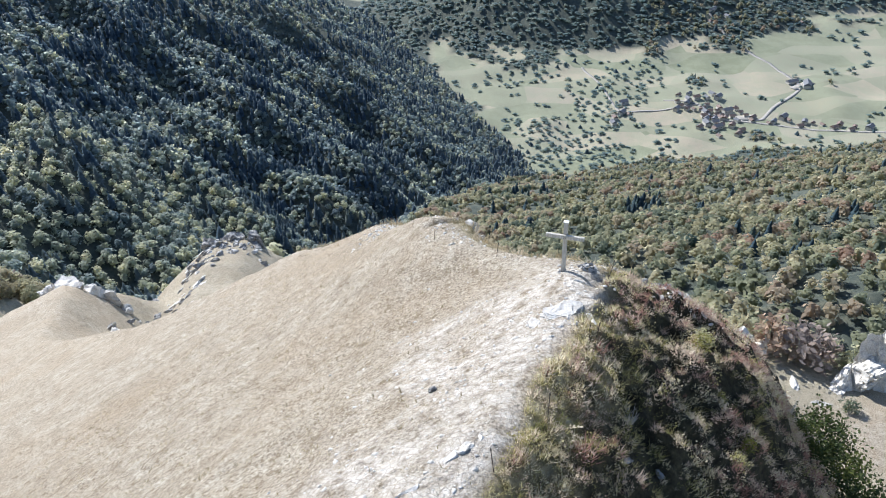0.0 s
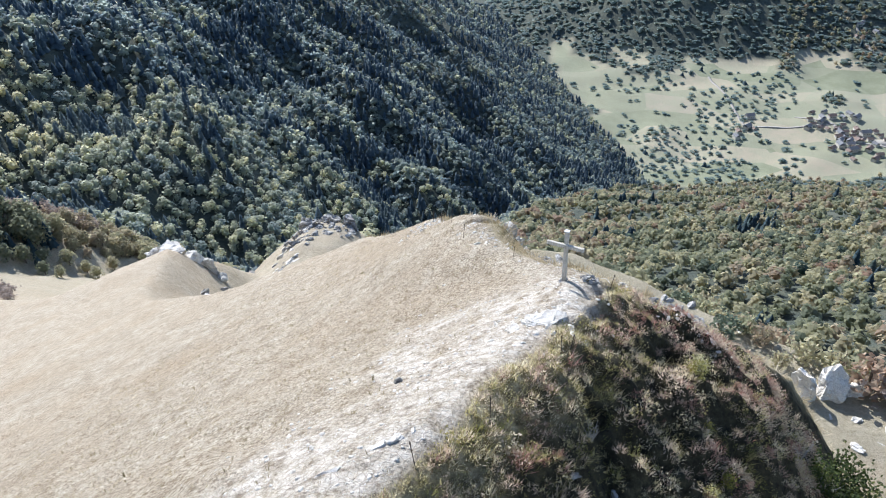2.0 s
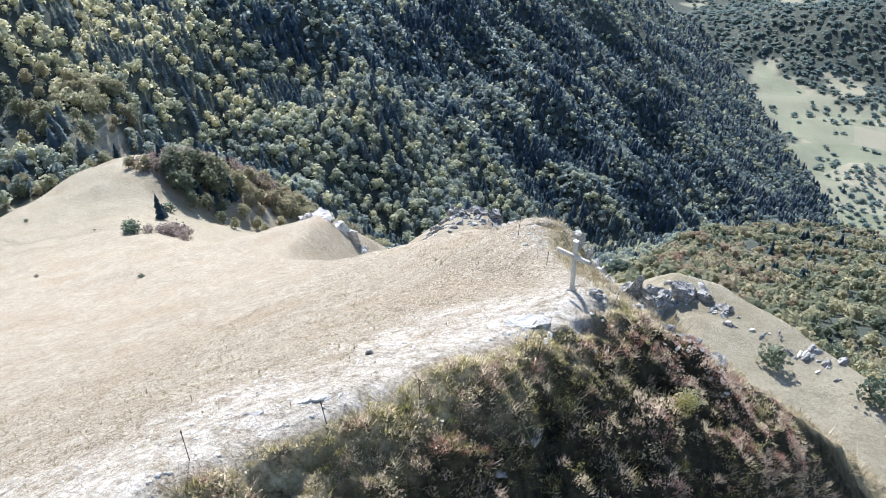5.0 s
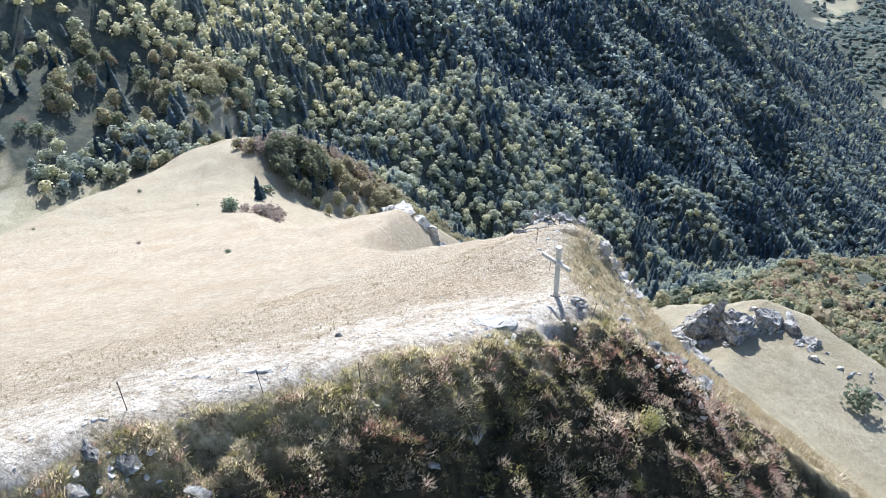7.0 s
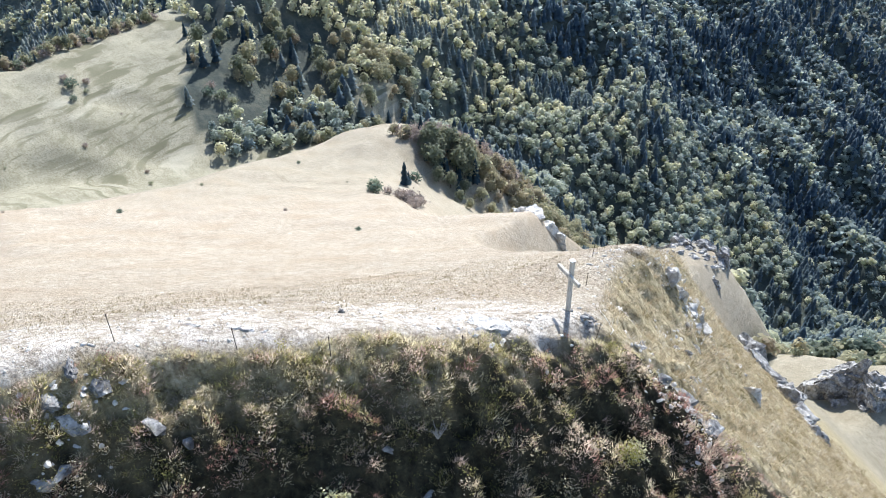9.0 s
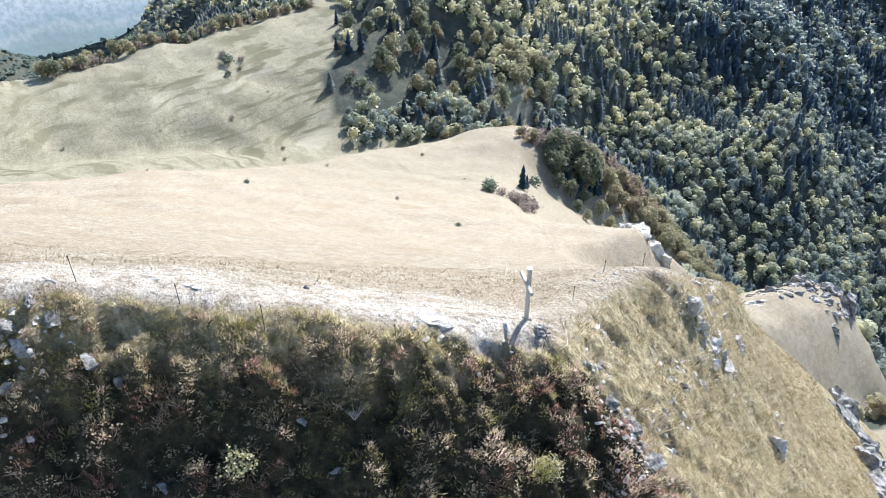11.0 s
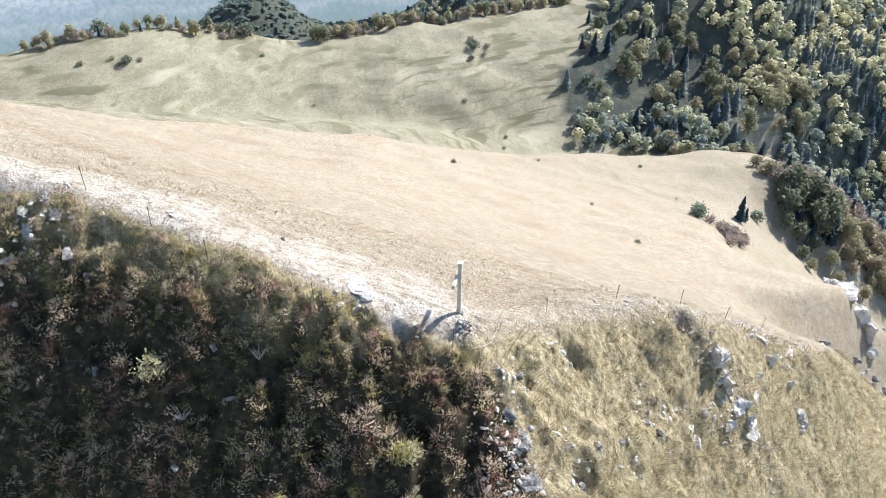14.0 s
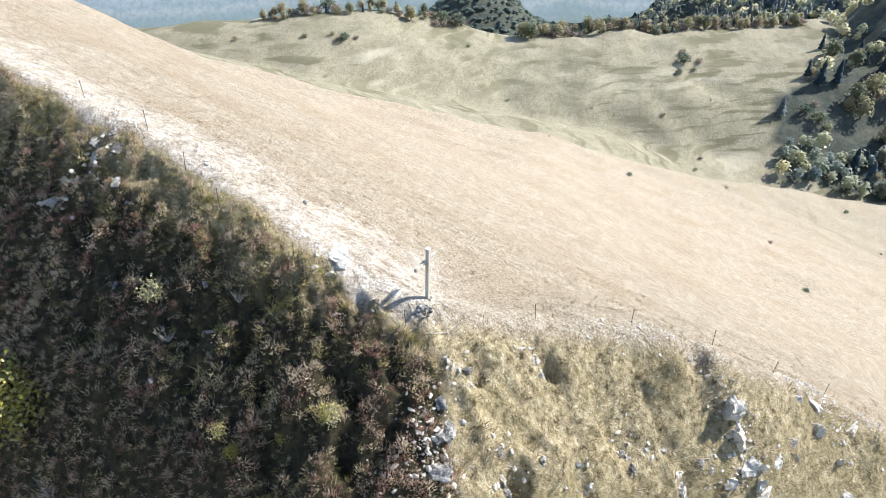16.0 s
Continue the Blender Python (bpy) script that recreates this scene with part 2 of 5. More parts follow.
# ---------------------------------------------------------------- materials
class Nodes:
    """Short words for building a node material."""

    def __init__(self, name, rough=0.9):
        self.mat = bpy.data.materials.new(name)
        self.mat.use_nodes = True
        self.tree = self.mat.node_tree
        self.out = self.tree.nodes["Principled BSDF"]
        self.out.inputs["Roughness"].default_value = rough
        self.out.inputs["Specular IOR Level"].default_value = 0.2 if rough > 0.55 else 0.6
        self.place = self.tree.nodes.new("ShaderNodeNewGeometry").outputs["Position"]

    def put(self, value, socket):
        if isinstance(value, bpy.types.NodeSocket):
            self.tree.links.new(value, socket)
        elif isinstance(value, tuple):
            socket.default_value = (*value, 1) if len(value) == 3 else value
        else:
            socket.default_value = value

    def noise(self, size, detail=4, rough=0.55, stretch=None, at=None):
        n = self.tree.nodes.new("ShaderNodeTexNoise")
        n.inputs["Scale"].default_value = 1.0 / size
        n.inputs["Detail"].default_value, n.inputs["Roughness"].default_value = detail, rough
        source = at or self.place
        if stretch:
            m = self.tree.nodes.new("ShaderNodeMapping")
            m.inputs["Scale"].default_value = stretch
            self.tree.links.new(source, m.inputs[0])
            source = m.outputs[0]
        self.tree.links.new(source, n.inputs["Vector"])
        return n.outputs["Fac"]

    def cells(self, size, feature="F1", out="Distance", stretch=None):
        n = self.tree.nodes.new("ShaderNodeTexVoronoi")
        n.feature = feature
        n.inputs["Scale"].default_value = 1.0 / size
        source = self.place
        if stretch:
            m = self.tree.nodes.new("ShaderNodeMapping")
            m.inputs["Scale"].default_value = stretch
            m.inputs["Rotation"].default_value = (0, 0, 0.5)
            self.tree.links.new(source, m.inputs[0])
            source = m.outputs[0]
        self.tree.links.new(source, n.inputs["Vector"])
        return n.outputs[out]

    def ramp(self, fac, *stops):
        n = self.tree.nodes.new("ShaderNodeValToRGB")
        self.put(fac, n.inputs[0])
        e = n.color_ramp.elements
        while len(e) < len(stops):
            e.new(0.5)
        for el, (p, c) in zip(e, stops):
            el.position, el.color = p, (*c, 1) if isinstance(c, tuple) else (c, c, c, 1)
        return n.outputs[0]

    def mix(self, fac, a, b, kind="MIX"):
        n = self.tree.nodes.new("ShaderNodeMix")
        n.data_type, n.blend_type = "RGBA", kind
        self.put(fac, n.inputs[0]), self.put(a, n.inputs[6]), self.put(b, n.inputs[7])
        return n.outputs[2]

    def math(self, op, a, b=0.0):
        n = self.tree.nodes.new("ShaderNodeMath")
        n.operation = op
        self.put(a, n.inputs[0]), self.put(b, n.inputs[1])
        return n.outputs[0]

    def attr(self, name):
        n = self.tree.nodes.new("ShaderNodeAttribute")
        n.attribute_name = name
        return n.outputs["Fac"]

    def island(self):
        return self.tree.nodes.new("ShaderNodeNewGeometry").outputs["Random Per Island"]

    def any_object(self):
        return self.tree.nodes.new("ShaderNodeObjectInfo").outputs["Random"]

    def done(self, colour, relief=None, strength=0.5, depth=0.05):
        self.put(colour, self.out.inputs["Base Color"])
        if relief is not None:
            b = self.tree.nodes.new("ShaderNodeBump")
            b.inputs["Strength"].default_value, b.inputs["Distance"].default_value = strength, depth
            self.put(relief, b.inputs["Height"])
            self.tree.links.new(b.outputs[0], self.out.inputs["Normal"])
        return self.mat


def ground_material():
    n = Nodes("mountain_ground", 0.95)
    fine, mid, wide = n.noise(0.13, 4, 0.75), n.noise(1.6, 6, 0.7), n.noise(14, 4)
    straw = n.ramp(mid, (0.30, (0.29, 0.24, 0.175)), (0.5, (0.43, 0.37, 0.28)), (0.72, (0.54, 0.485, 0.39)))
    straw = n.mix(n.ramp(wide, (0.45, 0.0), (0.7, 0.6)), straw, (0.36, 0.275, 0.18))
    straw = n.mix(n.ramp(fine, (0.38, 0.9), (0.53, 0.0)), straw, (0.13, 0.095, 0.06))
    straw = n.mix(n.ramp(n.noise(0.5, 4, 0.7), (0.36, 0.85), (0.47, 0.0)), straw, (0.19, 0.145, 0.09))
    straw = n.mix(n.ramp(fine, (0.55, 0.0), (0.70, 0.7)), straw, (0.66, 0.59, 0.47))
    tread = n.noise(3.2, 4, 0.6, (0.25, 1.0, 1.0))
    sage = n.ramp(n.noise(9, 6, 0.65), (0.3, (0.225, 0.205, 0.14)), (0.55, (0.305, 0.28, 0.20)), (0.75, (0.37, 0.34, 0.25)))
    sage = n.mix(n.ramp(n.noise(0.9, 6, 0.75), (0.38, 0.7), (0.54, 0.0)), sage, (0.15, 0.14, 0.08))
    sage = n.mix(n.ramp(n.noise(0.7, 5, 0.75), (0.56, 0.0), (0.70, 0.5)), sage, (0.50, 0.46, 0.34))
    sage = n.mix(n.ramp(n.noise(11, 6, 0.7, (0.35, 1.0, 2.0)), (0.36, 0.35), (0.44, 0.0)), sage, (0.16, 0.14, 0.09))
    sage = n.mix(n.ramp(tread, (0.33, 0.3), (0.45, 0.0)), sage, (0.13, 0.12, 0.07))
    # cattle terraces that follow the contours, in patches
    steps = n.math("MULTIPLY", n.ramp(n.noise(2.2, 3, 0.5, (0.07, 0.07, 1.0)), (0.41, 0.95), (0.48, 0.0)), n.ramp(n.noise(55, 3, 0.6), (0.40, 0.0), (0.55, 1.0)))
    sage = n.mix(steps, sage, (0.15, 0.14, 0.085))
    rills = n.math("MULTIPLY", n.ramp(n.noise(5.0, 5, 0.6, (0.05, 0.05, 1.0)), (0.56, 0.0), (0.64, 0.55)), n.ramp(n.noise(80, 3), (0.40, 0.0), (0.55, 1.0)))
    sage = n.mix(rills, sage, (0.42, 0.39, 0.30))
    col = n.mix(n.attr("green"), straw, sage)
    lime = n.ramp(n.noise(0.5, 6, 0.7), (0.34, (0.23, 0.195, 0.155)), (0.46, (0.50, 0.445, 0.37)), (0.64, (0.71, 0.655, 0.575)))
    lime = n.mix(n.ramp(n.cells(0.34, "DISTANCE_TO_EDGE"), (0.0, 0.6), (0.07, 0.0)), lime, (0.22, 0.18, 0.14))
    stony = n.math("MULTIPLY", n.attr("stone"), n.ramp(n.noise(1.1, 6, 0.75), (0.36, 0.1), (0.56, 0.95)))
    col = n.mix(stony, col, lime)
    tussock = n.ramp(n.noise(0.45, 6, 0.75), (0.34, (0.06, 0.045, 0.025)), (0.45, (0.27, 0.22, 0.125)), (0.58, (0.46, 0.385, 0.24)), (0.72, (0.64, 0.57, 0.41)))
    tussock = n.mix(n.ramp(n.noise(3.5, 4), (0.45, 0.0), (0.65, 0.6)), tussock, (0.24, 0.20, 0.10))
    col = n.mix(n.attr("steep"), col, tussock)
    # near-black earth: the shade between the tufts is put into its colour
    shaded_soil = n.ramp(n.noise(0.5, 5, 0.75), (0.35, (0.014, 0.012, 0.008)), (0.55, (0.055, 0.048, 0.026)), (0.75, (0.13, 0.105, 0.06)))
    col = n.mix(n.attr("brush"), col, shaded_soil)
    litter = n.ramp(n.noise(9, 6, 0.75), (0.34, (0.035, 0.045, 0.04)), (0.5, (0.065, 0.075, 0.06)), (0.68, (0.11, 0.11, 0.08)))
    col = n.mix(n.attr("wood"), col, litter)
    plot = n.cells(150, out="Color", stretch=(1.0, 1.9, 1.0))
    sep = n.tree.nodes.new("ShaderNodeSeparateColor")
    n.tree.links.new(plot, sep.inputs[0])
    crop = n.ramp(sep.outputs[0], (0.1, (0.17, 0.18, 0.115)), (0.35, (0.24, 0.235, 0.165)), (0.6, (0.32, 0.275, 0.20)), (0.75, (0.19, 0.20, 0.13)), (0.95, (0.28, 0.25, 0.185)))
    crop = n.mix(n.ramp(n.noise(35, 6, 0.65), (0.4, 0.5), (0.6, 0.0)), crop, (0.235, 0.245, 0.165))
    col = n.mix(n.attr("field"), col, crop)
    relief = n.math("ADD", n.noise(0.35, 6, 0.7), n.math("MULTIPLY", n.noise(2.2, 4), 1.5))
    return n.done(col, n.math("ADD", relief, n.math("MULTIPLY", fine, 0.7)), 1.0, 0.24)


def foliage(name, *stops, grain=1.2, rough=0.8, thin=0.3, shade=(0.4, 0.43, 0.42)):
    """Leaves whose colour goes by each plant's own tint."""
    n = Nodes(name, rough)
    n.out.inputs["Specular IOR Level"].default_value = 0.25
    own = n.math("ADD", n.attr("tint"), n.math("MULTIPLY", n.math("SUBTRACT", n.any_object(), 0.5), 0.2))
    col = n.ramp(own, *stops)
    col = n.mix(n.ramp(n.noise(grain, 4, 0.7), (0.35, 0.6), (0.6, 0.0)), col, n.mix(1.0, col, shade, "MULTIPLY"))
    made = n.done(col, n.noise(grain * 0.8, 3, 0.7), 0.4, grain * 0.4)
    glow = n.tree.nodes.new("ShaderNodeBsdfTranslucent")
    both = n.tree.nodes.new("ShaderNodeMixShader")
    both.inputs[0].default_value = thin
    n.put(col, glow.inputs[0])
    n.tree.links.new(n.out.outputs[0], both.inputs[1]), n.tree.links.new(glow.outputs[0], both.inputs[2])
    n.tree.links.new(both.outputs[0], n.tree.nodes["Material Output"].inputs[0])
    return made


def limestone(name="grey_limestone", pale=False):
    n = Nodes(name, 0.9)
    c = n.ramp(n.noise(0.8, 7, 0.7), (0.30, (0.07, 0.066, 0.06)), (0.46, (0.27, 0.26, 0.24)), (0.68, (0.52, 0.505, 0.475)))
    c = n.mix(n.ramp(n.noise(0.25, 5, 0.7, (1, 1, 3)), (0.36, 0.7), (0.46, 0.0)), c, (0.08, 0.075, 0.07))
    c = n.mix(n.ramp(n.noise(2.4, 7, 0.78, (1, 1, 0.6)), (0.40, 0.85), (0.50, 0.0)), c, (0.075, 0.07, 0.068))
    c = n.mix(n.ramp(n.noise(2.5, 4), (0.62, 0.0), (0.75, 0.6)), c, (0.30, 0.26, 0.12))
    if pale:
        c = n.mix(0.75, c, n.ramp(n.noise(0.3, 6, 0.7), (0.35, (0.46, 0.42, 0.36)), (0.6, (0.76, 0.72, 0.65))))
    return n.done(c, n.noise(0.4, 7, 0.75), 0.8, 0.15)


def wood_grey():
    n = Nodes("weathered_wood", 0.75)
    c = n.ramp(n.noise(0.05, 5, 0.6, (1, 1, 0.12)), (0.3, (0.33, 0.30, 0.25)), (0.6, (0.52, 0.48, 0.41)), (0.8, (0.62, 0.59, 0.52)))
    c = n.mix(n.ramp(n.noise(0.4, 3), (0.55, 0.0), (0.75, 0.5)), c, (0.20, 0.19, 0.13))
    return n.done(c, n.noise(0.04, 4, 0.6, (1, 1, 0.1)), 0.5, 0.01)


def simple(name, col, size=0.5, rough=0.8, spread=0.25, metal=0.0):
    n = Nodes(name, rough)
    dark = tuple(v * (1 - spread) for v in col)
    n.out.inputs["Metallic"].default_value = metal
    return n.done(n.ramp(n.noise(size, 5, 0.65), (0.35, dark), (0.65, col)), n.noise(size * 0.5, 4), 0.3, size * 0.05)


GROUND = ground_material()
# needle colour is pushed towards blue to carry some distance haze
CONIFER = foliage("hazed_conifer_needles", (0.0, (0.050, 0.085, 0.110)), (0.6, (0.075, 0.120, 0.135)), (1.0, (0.12, 0.16, 0.13)), grain=1.6, thin=0.45)
BROADLEAF = foliage("autumn_leaves", (0.0, (0.10, 0.145, 0.115)), (0.4, (0.32, 0.33, 0.21)), (0.62, (0.50, 0.46, 0.29)), (0.8, (0.46, 0.38, 0.27)), (1.0, (0.42, 0.29, 0.21)), grain=1.6, thin=0.66, rough=0.65, shade=(0.6, 0.63, 0.62))
BARE = foliage("leafless_twigs", (0.0, (0.22, 0.185, 0.165)), (0.6, (0.35, 0.29, 0.25)), (1.0, (0.44, 0.32, 0.24)), grain=0.6, thin=0.45, shade=(0.6, 0.6, 0.6))
# mountain and valley foliage has the blue of the haze painted into its colour
MOUNTAIN_FIR = foliage("hazed_spruce_needles", (0.0, (0.07, 0.115, 0.155)), (0.5, (0.15, 0.205, 0.235)), (1.0, (0.27, 0.31, 0.28)), grain=1.6, thin=0.55, rough=0.5, shade=(0.6, 0.63, 0.65))
MOUNTAIN_LEAF = foliage("hazed_beech_leaves", (0.0, (0.13, 0.19, 0.23)), (0.35, (0.33, 0.39, 0.36)), (0.7, (0.60, 0.60, 0.42)), (1.0, (0.78, 0.73, 0.50)), grain=1.6, thin=0.66, rough=0.55, shade=(0.65, 0.68, 0.68))
VALLEYLEAF = foliage("hazed_valley_leaves", (0.0, (0.18, 0.25, 0.25)), (0.6, (0.27, 0.34, 0.30)), (1.0, (0.35, 0.38, 0.29)), grain=3, thin=0.65, rough=0.6, shade=(0.7, 0.72, 0.74))
BRUSH = foliage("brush_grass", (0.0, (0.06, 0.07, 0.025)), (0.25, (0.28, 0.27, 0.095)), (0.45, (0.50, 0.43, 0.20)), (0.62, (0.76, 0.67, 0.47)), (0.78, (0.66, 0.53, 0.42)), (0.9, (0.46, 0.32, 0.26)), (1.0, (0.38, 0.21, 0.17)), grain=0.15, thin=0.7, shade=(0.5, 0.52, 0.5))
STRAW = foliage("dry_grass", (0.0, (0.19, 0.155, 0.06)), (0.3, (0.35, 0.28, 0.155)), (0.7, (0.58, 0.475, 0.325)), (1.0, (0.76, 0.67, 0.52)), grain=0.2, thin=0.4)
SHRUB = foliage("shrub_leaves", (0.0, (0.035, 0.055, 0.018)), (0.5, (0.15, 0.165, 0.03)), (0.8, (0.34, 0.30, 0.06)), (1.0, (0.62, 0.58, 0.36)), grain=0.2)
BARK = simple("bark", (0.13, 0.105, 0.08), 0.4)
TWIG = simple("dead_twigs", (0.42, 0.39, 0.35), 0.3)
LIME = limestone()
PATH_STONE = limestone("bleached_limestone", True)
TIMBER = wood_grey()
PALE = simple("pale_painted_metal", (0.70, 0.69, 0.66), 0.2, 0.5)
IRON = simple("rusty_iron", (0.10, 0.075, 0.06), 0.1, 0.6, 0.5)
ROPE = simple("white_rope", (0.72, 0.70, 0.66), 0.1)
WALL = simple("pale_render", (0.55, 0.52, 0.46), 4)
ROOF = simple("brown_tiles", (0.20, 0.15, 0.125), 2)
ROOF_GREY = simple("grey_slate", (0.17, 0.175, 0.185), 2)
GLASS = simple("dark_pane", (0.03, 0.035, 0.04), 1, 0.2)


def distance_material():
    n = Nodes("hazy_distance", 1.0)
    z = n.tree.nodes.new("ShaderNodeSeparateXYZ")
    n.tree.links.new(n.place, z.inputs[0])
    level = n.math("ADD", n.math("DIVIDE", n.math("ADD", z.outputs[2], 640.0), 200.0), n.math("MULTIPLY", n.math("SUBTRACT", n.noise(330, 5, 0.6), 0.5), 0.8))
    # blue haze is painted straight into the emission colour
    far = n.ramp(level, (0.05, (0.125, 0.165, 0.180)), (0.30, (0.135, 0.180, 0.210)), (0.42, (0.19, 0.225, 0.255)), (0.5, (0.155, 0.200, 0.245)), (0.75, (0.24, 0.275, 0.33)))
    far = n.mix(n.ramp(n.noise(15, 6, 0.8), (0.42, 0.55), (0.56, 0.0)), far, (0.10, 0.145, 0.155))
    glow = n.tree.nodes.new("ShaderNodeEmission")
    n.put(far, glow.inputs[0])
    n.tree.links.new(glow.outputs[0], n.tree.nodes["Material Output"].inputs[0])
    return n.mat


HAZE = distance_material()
ROAD = simple("pale_gravel_road", (0.30, 0.28, 0.245), 6)


# ---------------------------------------------------------------- mesh tools
def tri_mesh(name, v, f, mat, **floats):
    """A mesh from arrays of vertices and triangles (or quads), with float attributes."""
    v, f = np.asarray(v, np.float32), np.asarray(f, np.int32)
    me = bpy.data.meshes.new(name)
    n, k = f.shape
    me.vertices.add(len(v)), me.loops.add(n * k), me.polygons.add(n)
    me.vertices.foreach_set("co", v.ravel())
    me.loops.foreach_set("vertex_index", f.ravel())
    me.polygons.foreach_set("loop_start", np.arange(0, n * k, k, dtype=np.int32))
    me.update(calc_edges=True)
    me.materials.append(mat)
    for key, values in floats.items():
        at = me.attributes.new(key, "FLOAT", "POINT")
        at.data.foreach_set("value", np.asarray(values, np.float32).ravel())
    return me


def faceted(me):
    me.polygons.foreach_set("use_smooth", np.zeros(len(me.polygons), bool))
    return me


def thing(name, label, category, at=None, group="", kind="", data=None):
    ob = tagged(new(name, data), label, category, group, kind)
    if at is not None:
        ob.matrix_world = at
    return ob


def part(name, bm, material, parent, label=""):
    me = bm if isinstance(bm, bpy.types.Mesh) else bpy.data.meshes.new(name)
    if me is not bm:
        bm.to_mesh(me)
        bm.free()
        me.materials.append(material)
    ob = new(name, me)
    ob.parent = parent
    if label:
        ob["label"] = label
    return ob


def box(sx, sy, sz, at=(0, 0, 0), turn=(0, 0, 0), bevel=0.0, bm=None):
    bm = bm or bmesh.new()
    made = bmesh.ops.create_cube(bm, size=1, matrix=pose(*at, *turn) @ Matrix.Diagonal((sx, sy, sz, 1)))
    if bevel:
        edges = list({e for v in made["verts"] for e in v.link_edges})
        bmesh.ops.bevel(bm, geom=edges, offset=bevel, segments=2, affect="EDGES")
    return bm


def rod(a, b, r0, r1, sides=7, bm=None):
    """A tapered round bar from a to b."""
    bm = bm or bmesh.new()
    a, b = Vector(a), Vector(b)
    turn = (b - a).to_track_quat("Z", "Y").to_matrix().to_4x4()
    bmesh.ops.create_cone(bm, cap_ends=True, segments=sides, radius1=r0, radius2=r1, depth=(b - a).length, matrix=Matrix.Translation((a + b) / 2) @ turn)
    return bm


def ico(sub):
    bm = bmesh.new()
    bmesh.ops.create_icosphere(bm, subdivisions=sub, radius=1)
    v = np.array([p.co[:] for p in bm.verts])
    f = np.array([[p.index for p in q.verts] for q in bm.faces])
    bm.free()
    return v, f


def rock_mesh(name, size, seed, sub=4, mat=None):
    """A broken limestone block: flat cuts, ledges, cracks and pitted faces."""
    v, f = ico(sub)
    r = np.random.RandomState(seed)
    v = np.sign(v) * np.abs(v) ** 0.75
    for i in range(14):
        n = r.normal(size=3) * (1, 1, 0.7)
        n /= np.linalg.norm(n)
        over = np.maximum(v @ n - r.uniform(0.35, 0.8), 0)
        v = v - over[:, None] * n * 0.95
    off = Vector(r.uniform(-50, 50, 3))
    push = np.array([noise.ridged_multi_fractal(Vector(p) * 1.4 + off, 0.8, 2.2, 5, 0.9, 1.6) for p in v])
    push = (push - push.mean()) / (push.std() + 1e-6)
    step = np.abs(((v[:, 2] + 0.3 * v[:, 0]) * 3.2 + 0.25 * push) % 1 - 0.5)
    v = v * (1 + 0.085 * push - 0.12 * (step < 0.1))[:, None]
    return faceted(tri_mesh(name, v * np.asarray(size) * 1.15, f, mat or LIME))


def joined(templates, which, place, size, turn, tint, lean=None):
    """Many plants in one pair of arrays. templates: (vertices, triangles); which: template for each; size: (n, 3)."""
    vs, fs, ts, base = [], [], [], 0
    for k, (tv, tf) in enumerate(templates):
        pick = np.nonzero(which == k)[0]
        if not len(pick):
            continue
        c, s = np.cos(turn[pick]), np.sin(turn[pick])
        q = tv[None] * size[pick][:, None, :]
        x = q[..., 0] * c[:, None] - q[..., 1] * s[:, None]
        y = q[..., 0] * s[:, None] + q[..., 1] * c[:, None]
        z = q[..., 2]
        if lean is not None:
            x, y = x + z * lean[pick][:, :1], y + z * lean[pick][:, 1:]
        w = np.stack([x, y, z], -1) + place[pick][:, None, :]
        vs.append(w.reshape(-1, 3))
        fs.append((tf[None] + base + (np.arange(len(pick)) * len(tv))[:, None, None]).reshape(-1, 3))
        ts.append(np.repeat(tint[pick], len(tv)))
        base += len(pick) * len(tv)
    return np.concatenate(vs), np.concatenate(fs), np.concatenate(ts)


def fir_shape(seed, sides=8, tiers=3):
    """A conifer of ragged skirts, 1 high."""
    r = np.random.RandomState(seed)
    v, f = [], []
    for k in range(tiers):
        low = 0.06 + 0.84 * k / tiers
        high = min(1.0, low + 1.45 / tiers)
        wide = 0.21 * (1 - 0.81 * k / tiers)
        b = len(v)
        for i in range(sides):
            a = math.tau * (i + 0.5 * k) / sides
            w = wide * (1.15 if i % 2 else 0.62) * r.uniform(0.85, 1.15)
            v.append((w * math.cos(a), w * math.sin(a), low + r.uniform(-0.03, 0.03)))
        v.append((r.uniform(-0.01, 0.01), 0, high))
        f += [(b + i, b + (i + 1) % sides, b + sides) for i in range(sides)]
    return np.array(v), np.array(f)


def tuft_shape(seed, blades=22, spread=0.35):
    """A tuft of bent grass blades, 1 high."""
    r = np.random.RandomState(seed)
    v, f = [], []
    for k in range(blades):
        a, h = r.uniform(0, math.tau), r.uniform(0.45, 1.0)
        d = np.array([math.cos(a), math.sin(a), 0])
        s = np.array([-d[1], d[0], 0]) * r.uniform(0.028, 0.055)
        root = d * r.uniform(0, 0.2) * spread / 0.35
        mid = root + d * spread * 0.4 * h + np.array([0, 0, 0.6 * h])
        tip = root + d * spread * h * r.uniform(0.8, 1.6) + np.array([0, 0, h * r.uniform(0.7, 1.0)])
        b = len(v)
        v += [root - s, root + s, mid + s * 0.8, mid - s * 0.8, tip]
        f += [(b, b + 1, b + 2), (b, b + 2, b + 3), (b + 3, b + 2, b + 4)]
    return np.array(v), np.array(f)


